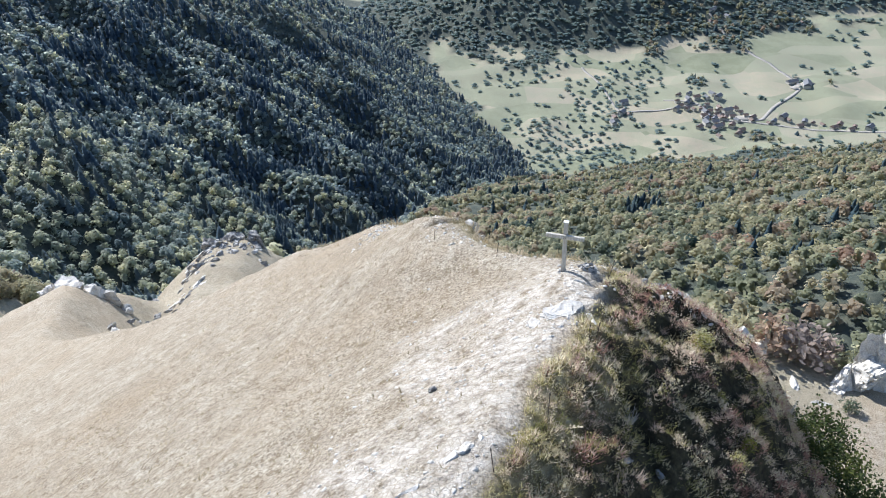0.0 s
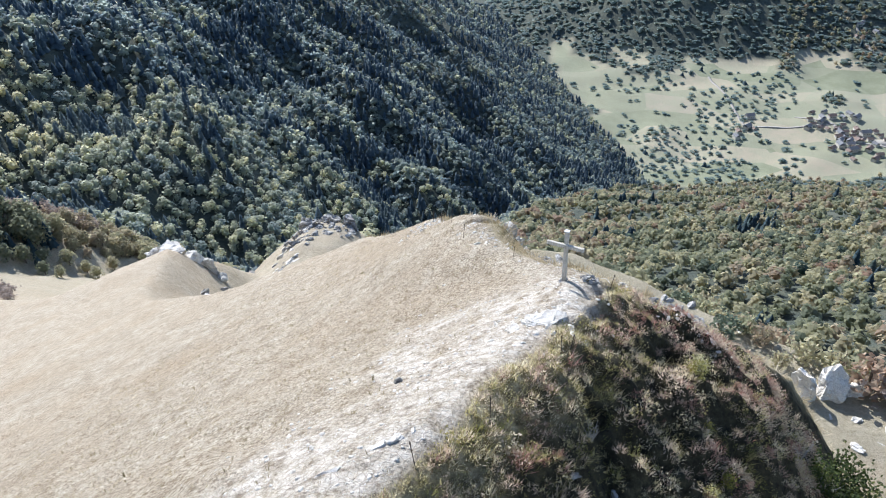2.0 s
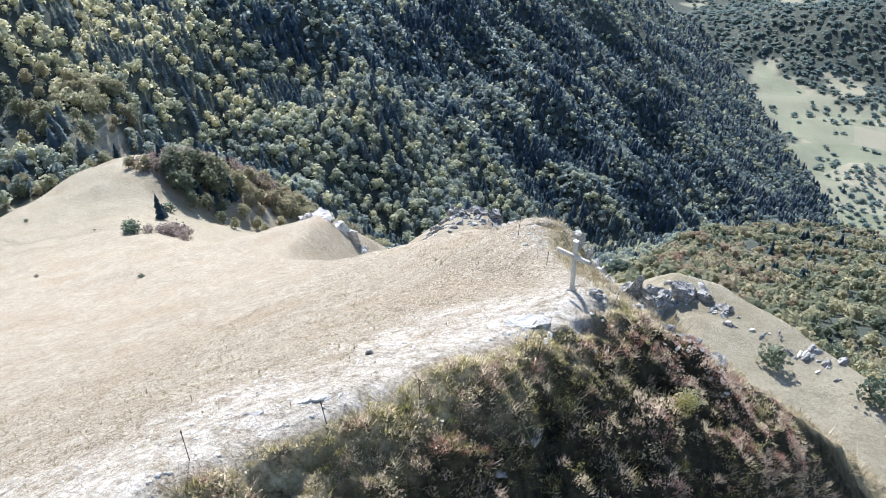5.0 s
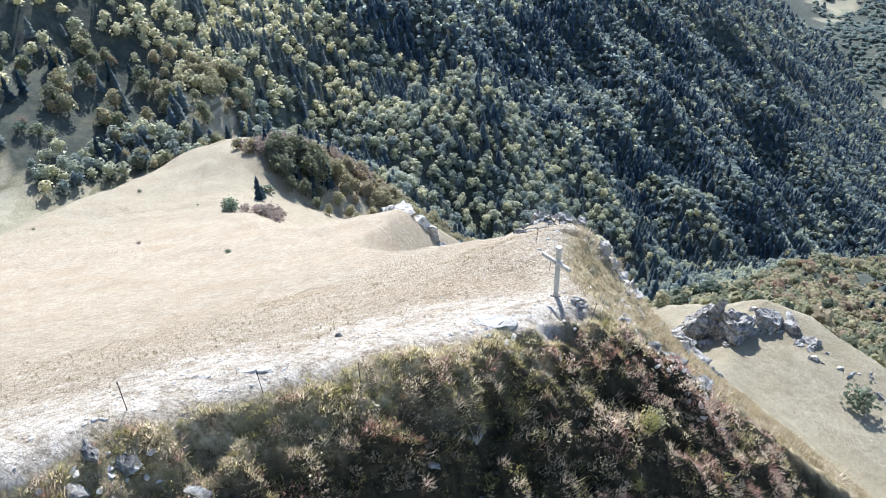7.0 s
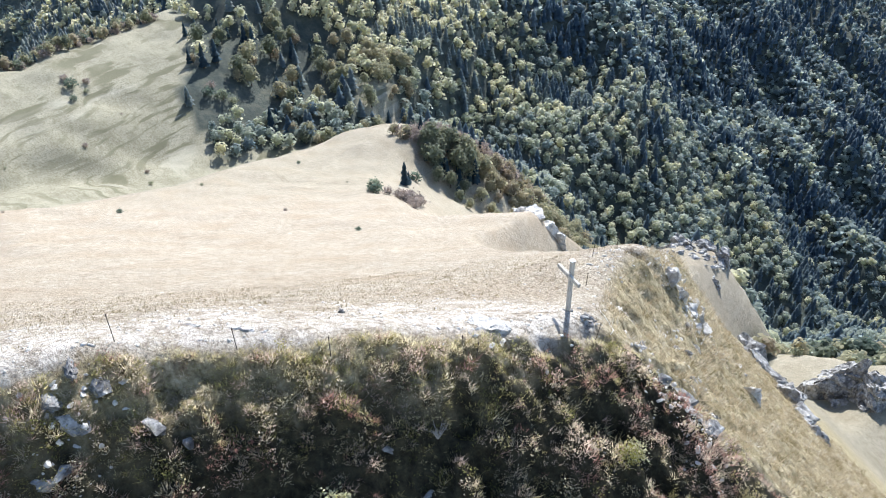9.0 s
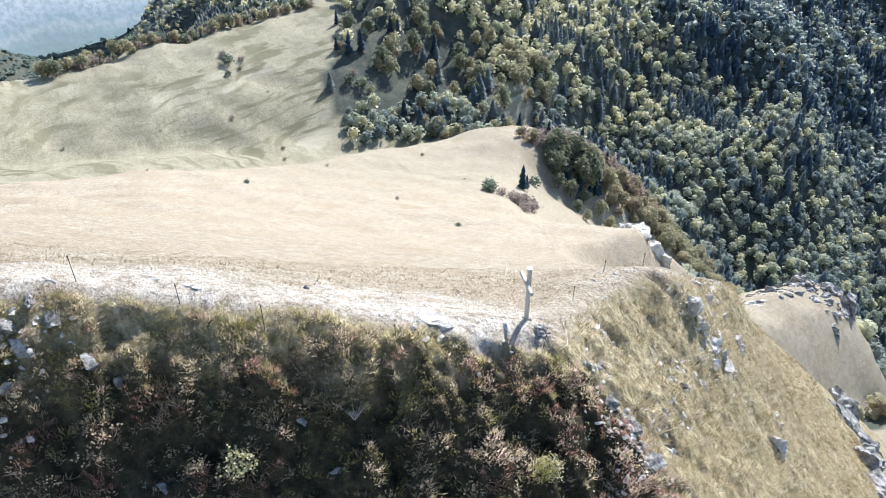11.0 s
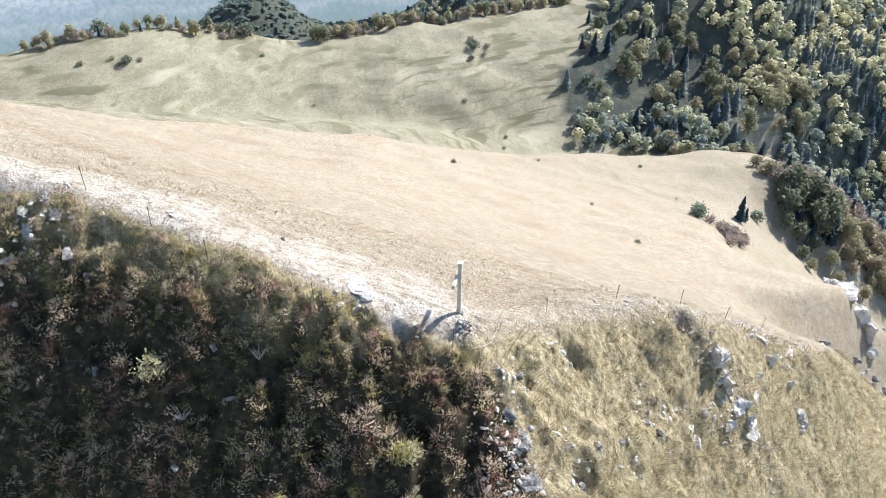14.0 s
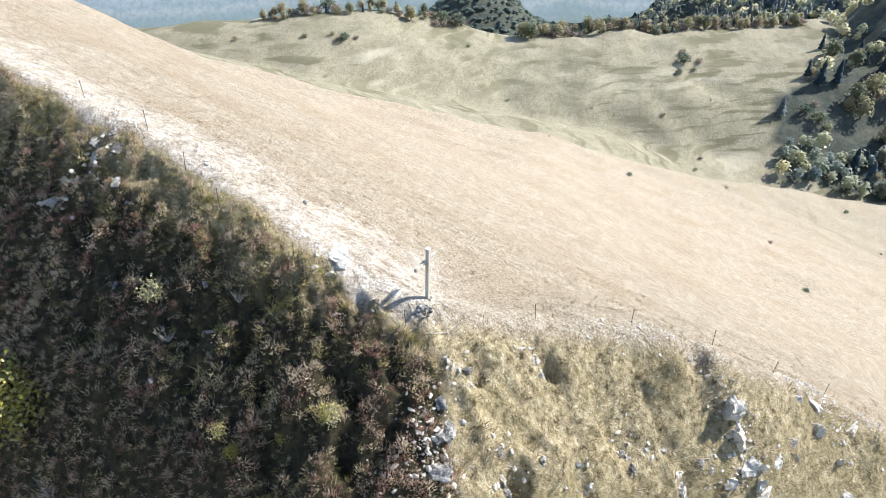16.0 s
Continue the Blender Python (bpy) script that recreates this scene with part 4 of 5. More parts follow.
outcrop("rugged grey limestone crag at meadow end", [(-86, 173, -1.5, (6, 5, 6), 20), (-80, 175, -1, (4, 4, 5), 70), (-92, 169, -1.5, (5, 4, 4.5), 10), (-77, 170, -2, (4, 5, 4), 0), (-97, 160, -3, (3, 5, 2.5), 20), (-100, 150, -3, (2, 5, 2), 10), (-72, 172, -6, (4, 4, 5), 50), (-73, 160, -4, (3, 5, 4), 10), (-101, 138, -3, (2, 5, 2), 0), (-99, 127, -3, (2, 4, 2), 20)])
outcrop("rounded limestone knob above wooded hollow", [(-102, 105, -1.2, (4.2, 3.2, 2.6), 0), (-98, 108, -1.6, (3.4, 3, 3), 40), (-106, 106, -1.6, (3, 2.5, 2.6), 60), (-95, 110, -1.2, (2.6, 2.2, 3.4), 20), (-92, 109, -1, (1.8, 1.6, 2), 80), (-109, 104, -1, (1.6, 1.4, 1.8), 30)], mat=PATH_STONE)


def ledges(label, n, place, seed):
    """Many worn limestone scales that step down a slope."""
    r = np.random.RandomState(seed)
    shapes = [rock_mesh("ledge", (1.0, 0.6, 0.55), 850 + seed + i, 3, PATH_STONE if i % 2 else None) for i in range(5)]
    x0, y0 = place(0.5, 0.5)
    base = thing("limestone_outcrop", label, "rock", pose(x0, y0, height(x0, y0)), "limestone outcrops")
    for k in range(n):
        x, y = place(r.uniform(), r.uniform())
        s = r.uniform(0.5, 1.0) ** 2 * 2.4
        o = part("ledge", shapes[k % 5], None, base)
        o.matrix_basis = pose(x - x0, y - y0, height(x, y) - height(x0, y0) - 0.15 * s, r.uniform(-12, 12), r.uniform(-12, 12), r.uniform(-25, 25) + 60) @ Matrix.Scale(s, 4)


ledges("stepped white limestone ledges on grassy spur", 130, lambda a, b: (-70 - 0.16 * (70 + 100 * b - 66) - 2 - 13 * a, 88 + 84 * b), 1)
ledges("worn white limestone at end of grassy spur", 40, lambda a, b: (-76 - 18 * a, 160 + 14 * b), 2)
ledges("scattered white limestone on bench edge", 50, lambda a, b: (-16 + 60 * a, 138 - 0.35 * 60 * a + 9 * b), 3)
outcrop("large pale limestone cliff block on grassy bench", [(-22, 133, 3.2, (7, 5.5, 8), 30), (-16, 132.5, 1.2, (6, 5, 5.6), 80), (-27, 131, -0.6, (4, 3.4, 4), 0), (-11, 135, -1, (5, 4, 3.2), 20), (-19, 127.5, -0.6, (4, 2.4, 2.2), 60), (-14, 127, -0.6, (1.6, 1.4, 1.6), 10)])
outcrop("cracked grey limestone rocks on bench edge", [(-8.5, 141, 1, (4.5, 4, 5), 10), (-3, 141, 0, (4, 4, 4), 60), (2, 138, -1, (4, 3, 3), 30), (-12, 133, -1, (2, 2, 2.6), 0), (6, 131, -1, (3, 2, 1.6), 45), (20, 128, -0.5, (2.2, 1.4, 1.2), 10)])
outcrop("big white limestone boulder on grassy bench", [(84, 93, 2, (6, 5, 7), 20), (80, 92, 0, (4, 3.5, 4.5), 70), (90, 94, 4, (7, 6, 11), 0), (97, 95, 4, (7, 6, 9), 50), (78, 91, -1, (3, 2.5, 2.2), 45)], mat=PATH_STONE)
outcrop("long white limestone block on grassy bench", [(53.5, 100, 2.5, (4, 3.6, 5.6), 10), (59, 101, 1.2, (4.5, 3.6, 5), 40), (64, 103, 0.5, (3.6, 3, 3.6), 0), (50.5, 99, -0.8, (2.4, 2, 2), 60)], mat=PATH_STONE)
for x, y, s in ((69, 92, 2.0), (63, 95, 1.6), (58, 94, 1.3), (72, 86, 1.8), (66, 88, 1.2), (61, 86, 1.5), (47, 103, 1.4), (42, 108, 1.6)):
    outcrop("flat white limestone slab in bench grass", [(x, y, -0.25 * s, (s * 1.5, s * 0.8, s * 0.5), 35 * x)], "slabs on the bench", mat=PATH_STONE)
# blocks on the brushy face below the path
outcrop("bluish limestone blocks in shaded brush below path", [(-5.3, -20.3, -0.2, (0.8, 0.55, 0.45), 20), (-4.3, -19.9, -0.1, (0.75, 0.5, 0.5), 60), (-3.5, -20.8, -0.2, (0.5, 0.9, 0.35), 15), (-4.8, -18.8, -0.2, (0.5, 0.4, 0.35), 40), (-5.9, -19.2, -0.2, (0.7, 0.4, 0.3), 0), (-3.0, -22.2, -0.2, (0.8, 0.6, 0.5), 80)], tilt=12)
outcrop("small limestone block in shaded brush", [(-2.9, -17.8, 0.1, (0.5, 0.3, 0.3), 30), (-2.2, -16.9, 0, (0.3, 0.2, 0.2), 70)])
for x, y, s in ((2.6, -10.2, 0.35), (0.8, -16.4, 0.4), (5.2, -3.6, 0.32), (4.6, -12.5, 0.3), (1.0, -11.0, 0.28)):
    outcrop("pale limestone lump half hidden in brush", [(x, y, 0.0, (s, s * 0.6, s * 0.5), 40 * x)], "stones in the brush")
# the ledge beside the path
outcrop("flat pale limestone ledge beside trodden path", [(-0.9, -4.7, -0.12, (1.0, 0.65, 0.24), 25), (-0.1, -4.3, -0.12, (0.6, 0.45, 0.26), 50), (0.35, -4.55, -0.2, (0.35, 0.3, 0.3), 10), (-1.6, -5.3, -0.15, (0.6, 0.5, 0.18), 70)], mat=PATH_STONE)
outcrop("broken limestone step at path edge", [(-5.2, -13.7, -0.1, (0.5, 0.22, 0.22), 35), (-4.7, -13.3, -0.1, (0.35, 0.25, 0.2), 60), (-4.1, -12.8, -0.12, (0.3, 0.2, 0.18), 20), (-6.3, -14.8, -0.1, (0.45, 0.25, 0.16), 40)], mat=PATH_STONE)
outcrop("dark stone lying in dry grass", [(-6.0, -8.5, 0.05, (0.22, 0.16, 0.17), 0)])
# rocks of the grassy north face
outcrop("grey limestone crag in steep dry grass", [(-4.6, 15.9, -0.75, (0.9, 0.7, 1.1), 30), (-4.0, 16.6, -0.75, (0.7, 0.7, 1.0), 60), (-3.4, 17.6, -0.5, (0.8, 0.8, 1.0), 0), (-3.0, 18.6, -0.5, (1.0, 0.8, 0.8), 20), (-4.6, 19.3, -0.55, (0.7, 0.9, 0.9), 50), (-2.2, 16.4, -0.3, (0.5, 0.5, 0.5), 10)], mat=PATH_STONE)
outcrop("pale limestone patch at cliff rim", [(-9.6, 20.9, -0.55, (0.9, 0.7, 0.7), 30), (-10.4, 22.4, -0.6, (1.1, 0.9, 0.8), 70), (-8.8, 22.6, -0.5, (0.8, 0.8, 0.9), 10), (-8.3, 24.3, -0.3, (0.4, 0.4, 0.9), 0), (-11.2, 25.5, -0.6, (1.0, 0.9, 0.8), 40)], mat=PATH_STONE)
outcrop("white rubble and stones in dry grass", [(5.1, 2.1, -0.1, (0.7, 0.35, 0.28), 20), (5.7, 1.9, -0.1, (0.4, 0.3, 0.25), 60), (4.4, 1.6, -0.15, (0.4, 0.5, 0.3), 0), (6.3, 2.4, -0.15, (0.6, 0.4, 0.3), 30), (6.9, 1.9, -0.2, (0.7, 0.5, 0.3), 80), (5.0, 1.2, -0.15, (0.3, 0.4, 0.25), 50)])
outcrop("stones round a dark hollow in the slope", [(5.0, 4.7, 0.0, (0.45, 0.25, 0.35), 20), (4.4, 4.4, -0.1, (0.2, 0.3, 0.5), 70), (5.7, 5.0, -0.15, (0.3, 0.3, 0.4), 10)])
for x, y, s in ((-0.6, 5.4, 0.36), (-0.2, 5.7, 0.25), (2.6, 2.4, 0.3), (0.0, 10.2, 0.42), (0.5, 10.8, 0.3), (-1.4, 12.5, 0.35), (2.2, 8.0, 0.32), (-6.0, 13.5, 0.3), (-1.8, 14.6, 0.4), (3.4, 6.4, 0.3)):
    outcrop("pale limestone stone in steep dry grass", [(x, y, 0.02, (s, s * 0.7, s * 0.6), 50 * x)], "stones in the north face")


r4 = np.random.RandomState(44)
for k in range(7):
    # worn limestone that shows through the grass of the steep face
    x = r4.uniform(-12, 1)
    y = 2.5 - 1.35 * x + r4.uniform(8, 20)
    w = r4.uniform(0.4, 1.0)
    outcrop("worn grey limestone showing through steep dry grass", [(x, y, -0.6 * w, (w, w * 0.7, w), 40 * k), (x + 0.8 * w, y + 0.3 * w, -0.6 * w, (w * 0.7, w * 0.6, w * 0.8), 70 * k)], "worn stones of the north face", mat=PATH_STONE)
outcrop("broken grey cliff under steep grass", [(-18, 70, -1.5, (4.5, 3.5, 4.5), 20), (-13, 67, -1.8, (3.5, 3, 4), 60), (-22, 74, -1.5, (4, 3, 4), 0), (-17, 76, -2, (3, 3, 3.5), 40)])
outcrop("broken grey cliff under steep grass", [(-6, 54, -1.2, (3, 2.2, 3), 20), (-2.5, 52, -1.3, (2.5, 2, 2.6), 70), (-9, 57, -1.2, (2.4, 2.2, 2.4), 0)])


def cairn():
    c = thing("cairn", "small heap of grey stones beside the cross", "cairn", pose(1.15, 0.1, height(1.15, 0.1)))
    r = np.random.RandomState(12)
    shapes = [rock_mesh("stone", (0.13, 0.10, 0.08), 300 + i, 2) for i in range(4)]
    for k in range(26):
        ring = r.uniform(0, 1) ** 0.7
        a = r.uniform(0, math.tau)
        o = part("stone", shapes[k % 4], None, c)
        x, y = 0.45 * ring * math.cos(a), 0.38 * ring * math.sin(a)
        o.matrix_basis = pose(x, y, height(1.15 + x, 0.1 + y) - height(1.15, 0.1) + 0.05 + 0.26 * (1 - ring), r.uniform(-20, 20), r.uniform(-20, 20), r.uniform(0, 360)) @ Matrix.Scale(r.uniform(0.7, 1.35), 4)
    return c


cairn()


# ---------------------------------------------------------------- the cross and the fence
def summit_cross():
    z = height(0, 0)
    c = thing("summit_cross", "weathered pale wooden cross standing on grassy summit", "cross", pose(0, 0, z, 0, 0, math.degrees(math.atan2(-0.296, 0.955))))
    part("post", box(0.19, 0.17, 3.05, (0, 0, 1.275), bevel=0.015), TIMBER, c)
    part("crossbar", box(1.80, 0.14, 0.19, (0, -0.13, 2.07), bevel=0.015), TIMBER, c, "pale sunlit crossbar")
    part("cap", box(0.24, 0.22, 0.035, (0, 0, 2.815), bevel=0.008), PALE, c, "pale metal cap")
    for x in (-0.05, 0.05):
        for q in (2.03, 2.11):
            part("bolt", rod((x, -0.215, q), (x, -0.195, q), 0.018, 0.018, 6), IRON, c)
    for k in range(5):
        a = math.tau * k / 5
        o = part("wedge_stone", rock_mesh("wedge_stone", (0.12, 0.09, 0.09), 500 + k, 2), None, c)
        o.matrix_basis = pose(0.2 * math.cos(a), 0.18 * math.sin(a), 0.0, 0, 0, 70 * k)
    return c


summit_cross()


def stake(x, y, h, lean_x=0, lean_y=0):
    s = thing("fence_stake", "thin rusty iron fence stake along the rim", "stake", pose(x, y, height(x, y), lean_x, lean_y, 0), "fence stakes along the rim")
    part("rod", rod((0, 0, -0.15), (0, 0, h), 0.016, 0.014, 6), IRON, s)
    part("insulator", rod((0, 0, h - 0.12), (0, 0, h - 0.05), 0.028, 0.028, 6), IRON, s)
    return s


for x, y, h, lx, ly in ((-6.2, -17.6, 1.3, 0, 2), (-3.8, -14.1, 1.05, 0, -5), (-1.9, -11.3, 1.3, 0, 1), (0.2, -6.5, 1.0, 2, 0), (0.55, -6.1, 1.0, 0, 7), (2.1, -0.5, 1.15, 0, 10), (-6.8, 10.2, 1.1, 0, 6), (-8.6, 15.2, 1.2, 3, 5), (-10.4, 19.6, 1.1, 0, 8), (-12.0, 23.6, 1.1, 0, 4), (-3.0, 5.0, 1.0, 4, 6), (-8.4, -23.0, 1.1, 0, 3)):
    stake(x, y, h, lx, ly)


def rope():
    """A white cord that lies round the little heap of stones."""
    pts = [(0.3, 1.9), (0.9, 1.6), (1.5, 1.3), (2.0, 0.9), (2.2, 0.4)]
    bm = bmesh.new()
    for (a, b), (c, d) in zip(pts, pts[1:]):
        rod((a, b, height(a, b) + 0.06), (c, d, height(c, d) + 0.06), 0.012, 0.012, 5, bm)
    me = bpy.data.meshes.new("cord")
    bm.to_mesh(me), bm.free()
    me.materials.append(ROPE)
    thing("boundary_cord", "white cord lying on grass around stone heap", "cord", data=me)


rope()


# ---------------------------------------------------------------- grass and brush
def tufts(name, label, n, box_xy, want, tall, mat, shapes, tint, wide=1.0, lean=0.0):
    x, y = rng.uniform(box_xy[0], box_xy[1], n), rng.uniform(box_xy[2], box_xy[3], n)
    z = land(x, y)
    ok = want(x, y, z)
    x, y, z = x[ok], y[ok], z[ok]
    m = len(x)
    h = rng.uniform(tall[0], tall[1], m) * (1 + 0.35 * waves(x, y, 3.0, 60))
    h = np.maximum(h, 0.3 * tall[0])
    gx, gy = (land(x + 0.3, y) - z) / 0.3, (land(x, y + 0.3) - z) / 0.3
    down = -np.stack([gx, gy], -1) * lean
    t = np.clip(tint(x, y) + rng.normal(0, 0.10, m), 0, 1)
    s = h * wide * rng.uniform(0.8, 1.3, m)
    v, f, t = joined(shapes, rng.randint(len(shapes), size=m), np.stack([x, y, z - 0.03], -1), np.stack([s, s, h], -1), rng.uniform(0, 6.28, m), t, down)
    return thing(name, label, "grass", kind="stuff", data=tri_mesh(name, v, f, mat, tint=t))


LONG = [wisp_shape(200 + i, 28, 0.5, 0.03) for i in range(7)]
FLUFFY = [wisp_shape(230 + i, 20, 0.6, 0.032) for i in range(6)]
MIDDLE = [tuft_shape(210 + i, 7, 0.6) for i in range(5)]
SHORT = [tuft_shape(220 + i, 6, 0.7) for i in range(4)]
LEAFY = [leafy_shape(240 + i, 26, 0.075) for i in range(5)]


def brushy(x, y, z):
    return (cover(x, y, z)[1] > 0.35) & (waves(x, y, 1.5, 70) + 0.6 * waves(x, y, 4, 71) > -0.75) & (rng.uniform(size=len(x)) > 0.75 * hollows(x, y) + 0.6 * (mounds(x, y) < -0.45))


def northern(x, y, z):
    return (north_face(x, y) < dip_slope(x, y) - 0.5) & (cover(x, y, z)[1] < 0.6) & (y > -2.5) & (z > -70)


def meadow(x, y, z):
    return (dip_slope(x, y) < north_face(x, y) + 0.2) & (cover(x, y, z)[1] < 0.2) & (x < 2.5) & (rng.uniform(size=len(x)) > 0.75 * cover(x, y, z)[0])


def shaded_mottle(x, y):
    # dips and troughs get darker tufts, crests paler ones: shade put into tint
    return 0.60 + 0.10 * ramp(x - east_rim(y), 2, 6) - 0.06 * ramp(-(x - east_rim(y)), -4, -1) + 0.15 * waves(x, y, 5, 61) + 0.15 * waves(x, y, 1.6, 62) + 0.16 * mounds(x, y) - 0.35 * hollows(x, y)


tufts("brush_grass", "tangled dark brush and tall grass on shaded slope", 20000, (-12, 17, -37, 4), brushy, (0.18, 0.46), BRUSH, LONG, shaded_mottle, 1.15, 0.2)
# herbs in the hollows are tinted darker to paint the shade there
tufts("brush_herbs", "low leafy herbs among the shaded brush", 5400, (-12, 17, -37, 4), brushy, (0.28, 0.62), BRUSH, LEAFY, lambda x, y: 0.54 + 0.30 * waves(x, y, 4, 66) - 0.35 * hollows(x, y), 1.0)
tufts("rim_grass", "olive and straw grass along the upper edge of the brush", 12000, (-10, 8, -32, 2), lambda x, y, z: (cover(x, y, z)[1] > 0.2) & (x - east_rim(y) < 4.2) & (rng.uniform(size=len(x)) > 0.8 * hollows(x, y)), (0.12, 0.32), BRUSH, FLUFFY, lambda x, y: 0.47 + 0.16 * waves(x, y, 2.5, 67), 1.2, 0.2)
tufts("cliff_grass", "pale dry grass tufts hanging on steep face", 19000, (-38, 26, -2.5, 66), northern, (0.22, 0.58), STRAW, FLUFFY, lambda x, y: 0.56 + 0.24 * waves(x, y, 4, 63) + 0.22 * waves(x, y, 1.4, 68), 1.1, 0.35)
tufts("meadow_grass", "short bleached grass on open meadow", 9500, (-36, 3, -30, 36), meadow, (0.07, 0.17), STRAW, SHORT, lambda x, y: 0.42 + 0.2 * waves(x, y, 7, 64), 1.3, 0.1)


def pebbles():
    n = 2600
    x, y = rng.uniform(-14, 3, n), rng.uniform(-32, 5, n)
    z = land(x, y)
    ok = (rng.uniform(size=n) < cover(x, y, z)[0]) | ((rng.uniform(size=n) < 0.12) & (cover(x, y, z)[1] < 0.2))
    x, y, z = x[ok], y[ok], z[ok]
    m = len(x)
    s = 0.025 + 0.07 * rng.uniform(0, 1, m) ** 3
    iv, jf = ico(1)
    shapes = [(iv * (1 + 0.25 * np.random.RandomState(i).normal(size=(len(iv), 1))), jf) for i in range(3)]
    v, f, t = joined(shapes, rng.randint(3, size=m), np.stack([x, y, z], -1), np.stack([s * 1.4, s, s * 0.6], -1), rng.uniform(0, 6.28, m), s)
    thing("path_pebbles", "loose pale limestone pebbles on trodden path", "gravel", kind="stuff", data=tri_mesh("path_pebbles", v, f, PATH_STONE))


pebbles()


def rubble():
    """Patches of loose white stones that lie in the steep grass."""
    px, py, ps = [], [], []
    for x, y, w, k in ((5.6, 1.7, 0.7, 130), (6.6, 2.1, 0.6, 80), (7.3, 1.0, 0.7, 90), (-4.5, 16.4, 1.1, 150), (-1.9, 15.8, 0.8, 60), (-3.3, 17.6, 1.0, 110), (-12.2, 22.4, 1.3, 190), (-9.8, 24.2, 0.9, 90), (-12.1, 27.5, 1.2, 90), (-0.4, 10.6, 0.7, 60), (4.6, 4.8, 0.7, 70), (-2.6, 19.6, 1.2, 90), (-0.6, 5.1, 0.4, 40), (2.7, 2.2, 0.45, 40), (-4.8, 9.2, 0.6, 60), (-6.5, 11.5, 0.8, 50), (-4.4, -20.0, 0.9, 70), (-2.6, -21.2, 0.6, 40), (3.0, 8.2, 0.8, 40), (-0.7, -4.7, 0.9, 60)):
        px.append(rng.normal(x, w, k)), py.append(rng.normal(y, w, k)), ps.append(0.03 + 0.17 * rng.uniform(0, 1, k) ** 3)
    x, y, s = np.concatenate(px), np.concatenate(py), np.concatenate(ps)
    iv, jf = ico(1)
    shapes = []
    for i in range(5):
        r = np.random.RandomState(900 + i)
        w = iv.copy()
        for k in range(8):
            n = r.normal(size=3)
            n /= np.linalg.norm(n)
            w = w - np.maximum(w @ n - r.uniform(0.3, 0.7), 0)[:, None] * n
        shapes.append((w, jf))
    m = len(x)
    v, f, t = joined(shapes, rng.randint(5, size=m), np.stack([x, y, land(x, y) - 0.1 * s], -1), np.stack([s * 1.4, s, s * 0.8], -1), rng.uniform(0, 6.28, m), s)
    thing("slope_rubble", "loose white limestone rubble in steep grass", "rubble", kind="stuff", data=faceted(tri_mesh("slope_rubble", v, f, PATH_STONE)))


rubble()


def shrub(x, y, h, seed, tint, label, leaves=420):
    s = thing("shrub", label, "shrub", pose(x, y, height(x, y) - 0.05), "shrubs in the brush")
    r = np.random.RandomState(seed)
    bm = None
    for k in range(6):
        a = r.uniform(0, math.tau)
        bm = rod((0, 0, -0.1), (0.4 * h * math.cos(a), 0.4 * h * math.sin(a), 0.8 * h), 0.018, 0.006, 5, bm)
    part("stem", bm, BARK, s)
    v, f = leafy_shape(seed, leaves, 0.045 if h < 1.8 else 0.028)
    part("foliage", tri_mesh("foliage", v * np.array([h * 1.1, h * 1.1, h]), f, SHRUB, tint=np.clip(tint + r.normal(0, 0.12, len(v)), 0, 1)), None, s)


for k, (x, y, h, tint, label) in enumerate(((1.6, -13.6, 1.3, 0.95, "pale yellow leafy shrub on shaded slope"), (6.6, -8.0, 0.8, 0.8, "yellow-green shrub on shaded slope"), (6.2, -2.9, 1.0, 0.78, "straw-coloured shrub at edge of brush"), (4.4, -22.0, 4.6, 0.86, "bright yellow-green bush below the crest"), (6.3, -2.6, 0.9, 0.9, "small yellowing shrub on shaded slope"), (6.7, -4.9, 0.6, 0.74, "small yellowing shrub on shaded slope"), (7.4, -7.0, 0.8, 0.6, "small yellowing shrub on shaded slope"), (15.2, 0.2, 3.6, 0.12, "dense dark green bush under the slope"), (18.0, -1.8, 4.2, 0.08, "dense dark green bush under the slope"), (13.6, -1.0, 1.5, 0.2, "dark green bush among dead twigs"), (18.6, 2.6, 3.8, 0.15, "dense dark green bush under the slope"))):
    shrub(x, y, h, 700 + k, tint, label, 2200 if h > 1.8 else 420)


def dead_twigs(x, y, h, seed):
    d = thing("dead_shrub", "bare bleached twigs of a dead shrub", "dead shrub", pose(x, y, height(x, y)), "dead shrubs")
    r = np.random.RandomState(seed)
    for k in range(9):
        a, b = r.uniform(0, math.tau), r.uniform(0.2, 0.7)
        tip = Vector((b * h * math.cos(a), b * h * math.sin(a), h * r.uniform(0.6, 1.0)))
        bm = rod((0, 0, -0.1), tip, 0.02, 0.006, 5)
        for q in range(3):
            p = tip * r.uniform(0.4, 0.8)
            rod(p, p + Vector(r.normal(0, 0.22 * h, 3)), 0.009, 0.004, 4, bm)
        part("twig", bm, TWIG, d)


for k, (x, y, h) in enumerate(((7.2, -18.4, 1.3), (12.6, -0.6, 1.4), (1.6, -9.0, 0.7), (3.0, -12.3, 0.8), (14.2, -0.2, 1.6))):
    dead_twigs(x, y, h, 800 + k)


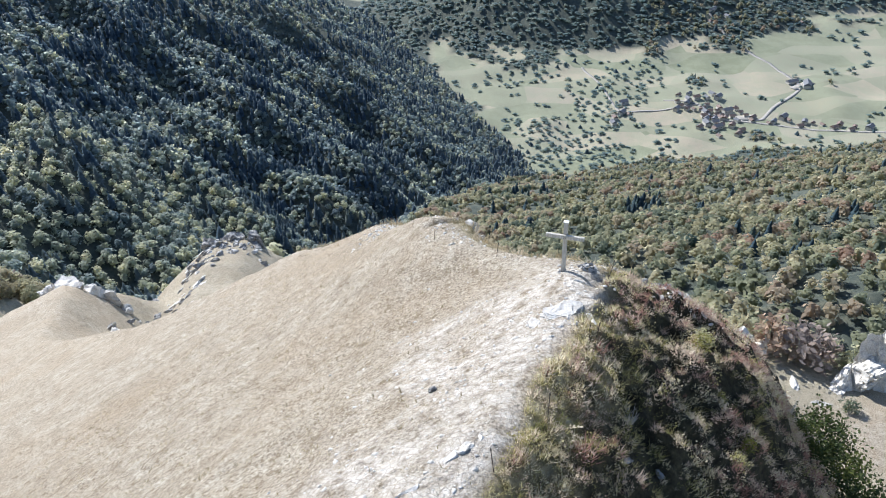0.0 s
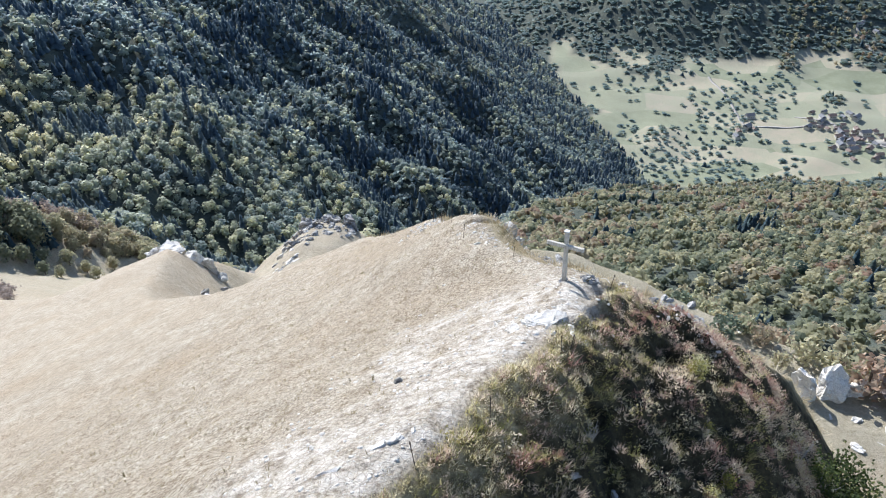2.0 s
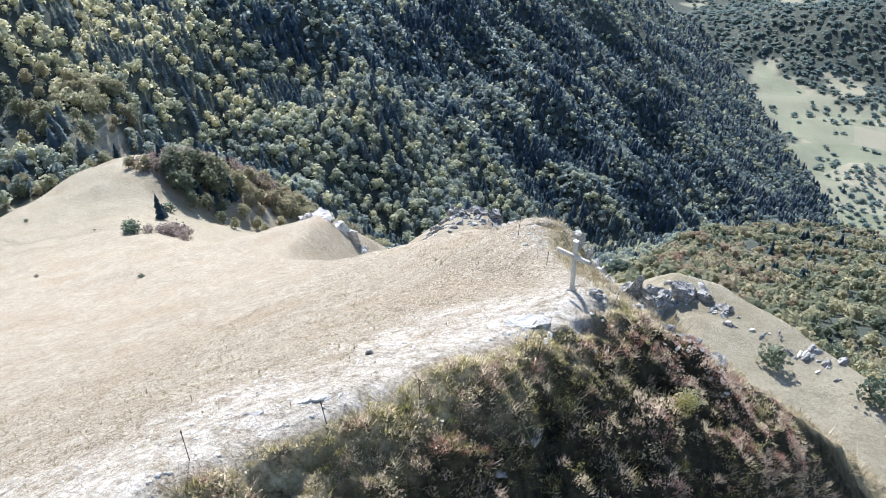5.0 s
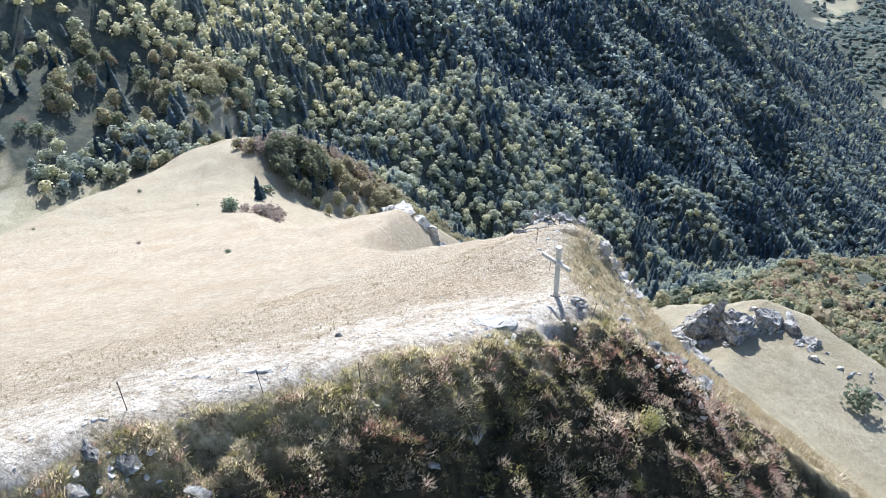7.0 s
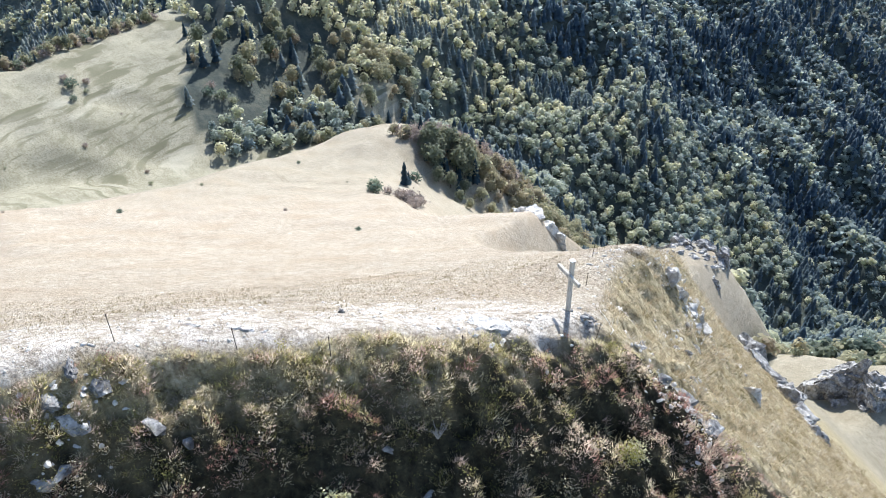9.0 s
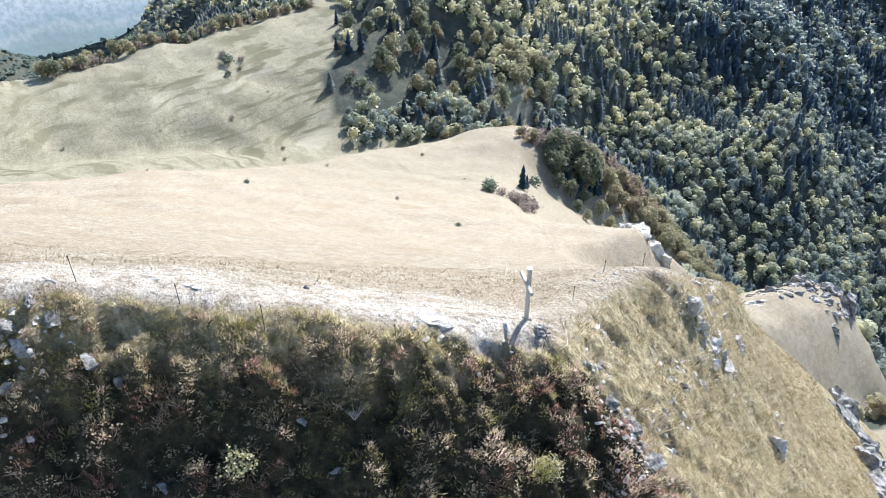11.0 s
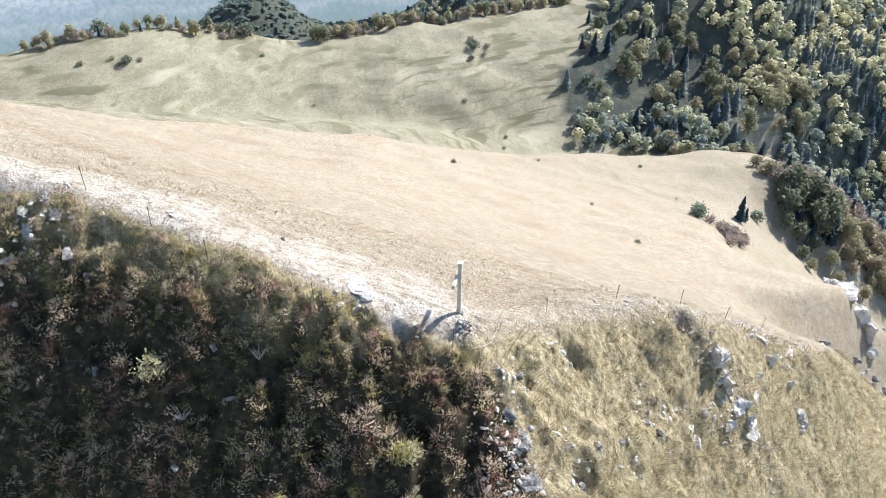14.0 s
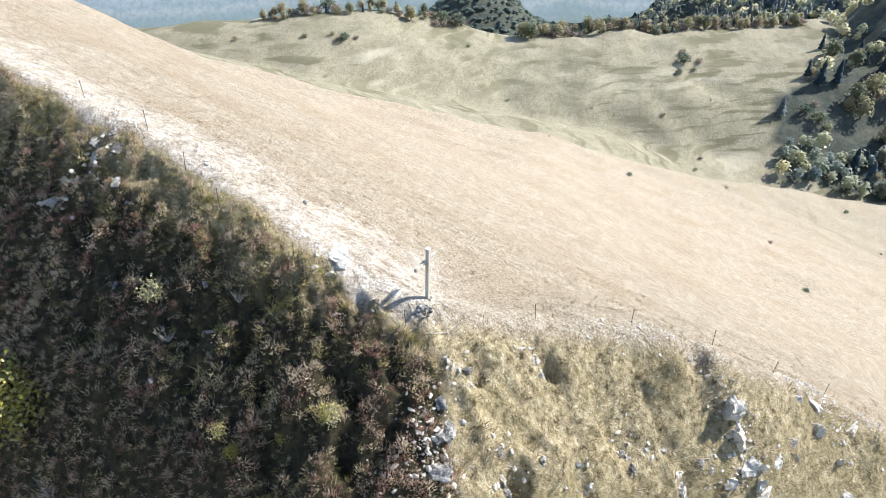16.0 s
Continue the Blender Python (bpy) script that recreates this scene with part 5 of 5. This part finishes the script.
# ---------------------------------------------------------------- the village in the valley
def house(size, roof, label, at):
    w, d, h = size
    t = thing("village_house", label, "house", at, "village houses")
    part("wall", box(w, d, h + 1, (0, 0, h / 2 - 0.5)), WALL, t)
    bm = bmesh.new()
    e, top = 0.6, h + 0.36 * d
    vs = [bm.verts.new(p) for p in ((-w / 2 - e, -d / 2 - e, h - 0.3), (w / 2 + e, -d / 2 - e, h - 0.3), (w / 2 + e, d / 2 + e, h - 0.3), (-w / 2 - e, d / 2 + e, h - 0.3), (-w / 2 - e, 0, top), (w / 2 + e, 0, top))]
    for q in ((0, 1, 5, 4), (2, 3, 4, 5), (1, 2, 5), (3, 0, 4), (3, 2, 1, 0)):
        bm.faces.new([vs[i] for i in q])
    r = part("roof", bm, roof, t)
    part("chimney", box(0.8, 0.8, 1.6, (w * 0.25, d * 0.12, top - 0.2)), WALL, r)
    for sx in (-0.28, 0.0, 0.28):
        part("window", box(1.2, 0.12, 1.5, (w * sx, -d / 2 - 0.03, h * 0.6)), GLASS, t)
    return t


r3 = np.random.RandomState(5)
KINDS = [house((12, 9, 6), ROOF, "pale rendered house with brown tiled roof", spot(500, 1440, 20)), house((15, 10, 7), ROOF_GREY, "large pale house with grey slate roof", spot(512, 1392, 60)), house((10, 8, 5), ROOF, "small pale house with brown tiled roof", spot(585, 1378, 100))]
for k in range(78):
    if k < 52:
        x, y = r3.normal(520, 36), r3.normal(1410, 42)
    elif k < 66:
        x, y = 600 + 15 * (k - 52) + r3.uniform(-8, 8), 1385 - 5 * (k - 52) + r3.uniform(-16, 16)
    elif k < 71:
        x, y = r3.normal(325, 25), r3.normal(1415, 25)
    else:
        x, y = r3.uniform(500, 1100), r3.uniform(1900, 2300)
    copy_thing(KINDS[r3.randint(3)], spot(x, y, r3.choice((15, 105, 50)) + r3.uniform(-12, 12), r3.uniform(0.8, 1.25)))
barn = house((34, 16, 7), ROOF_GREY, "long pale farm hall beside gravel yard", spot(770, 1562, 70))
copy_thing(barn, spot(745, 1585, 20, 0.8))


def ribbon(name, label, pts, width):
    """A road that follows the ground."""
    line = []
    for (a, b), (c, d) in zip(pts, pts[1:]):
        k = max(2, int(math.hypot(c - a, d - b) / 8))
        line += [(a + (c - a) * i / k, b + (d - b) * i / k) for i in range(k)]
    line.append(pts[-1])
    p = np.array(line)
    t = np.gradient(p, axis=0)
    s = np.stack([-t[:, 1], t[:, 0]], -1) / np.linalg.norm(t, axis=1)[:, None] * width / 2
    a, b = p - s, p + s
    za, zb = land(a[:, 0], a[:, 1]), land(b[:, 0], b[:, 1])
    top = np.maximum(za, zb) + 0.7
    n = len(p)
    v = np.concatenate([np.column_stack([a, top]), np.column_stack([b, top]), np.column_stack([a, top - 1.6]), np.column_stack([b, top - 1.6])])
    i = np.arange(n - 1)
    f = np.concatenate([np.stack([i, i + 1, n + i + 1, n + i], -1), np.stack([2 * n + i, 2 * n + i + 1, i + 1, i], -1), np.stack([n + i, n + i + 1, 3 * n + i + 1, 3 * n + i], -1)])
    return thing(name, label, "road", kind="structure", data=tri_mesh(name, v, f[:, ::-1], ROAD))


ribbon("road_1", "pale gravel lane between fields and village", [(562, 1380), (610, 1385), (654, 1443), (759, 1559), (735, 1700), (675, 1845), (660, 1990)], 8)
ribbon("road_2", "pale lane through village houses", [(430, 1500), (495, 1460), (512, 1395), (562, 1380), (700, 1330), (860, 1290)], 7)
ribbon("road_3", "pale lane between hedged meadows", [(275, 1711), (300, 1600), (320, 1430), (400, 1440), (495, 1460)], 6)
ribbon("yard", "pale gravel yard beside village houses", [(560, 1392), (600, 1398)], 26)
ribbon("farm_yard", "pale gravel yard beside farm hall", [(735, 1555), (785, 1575)], 22)
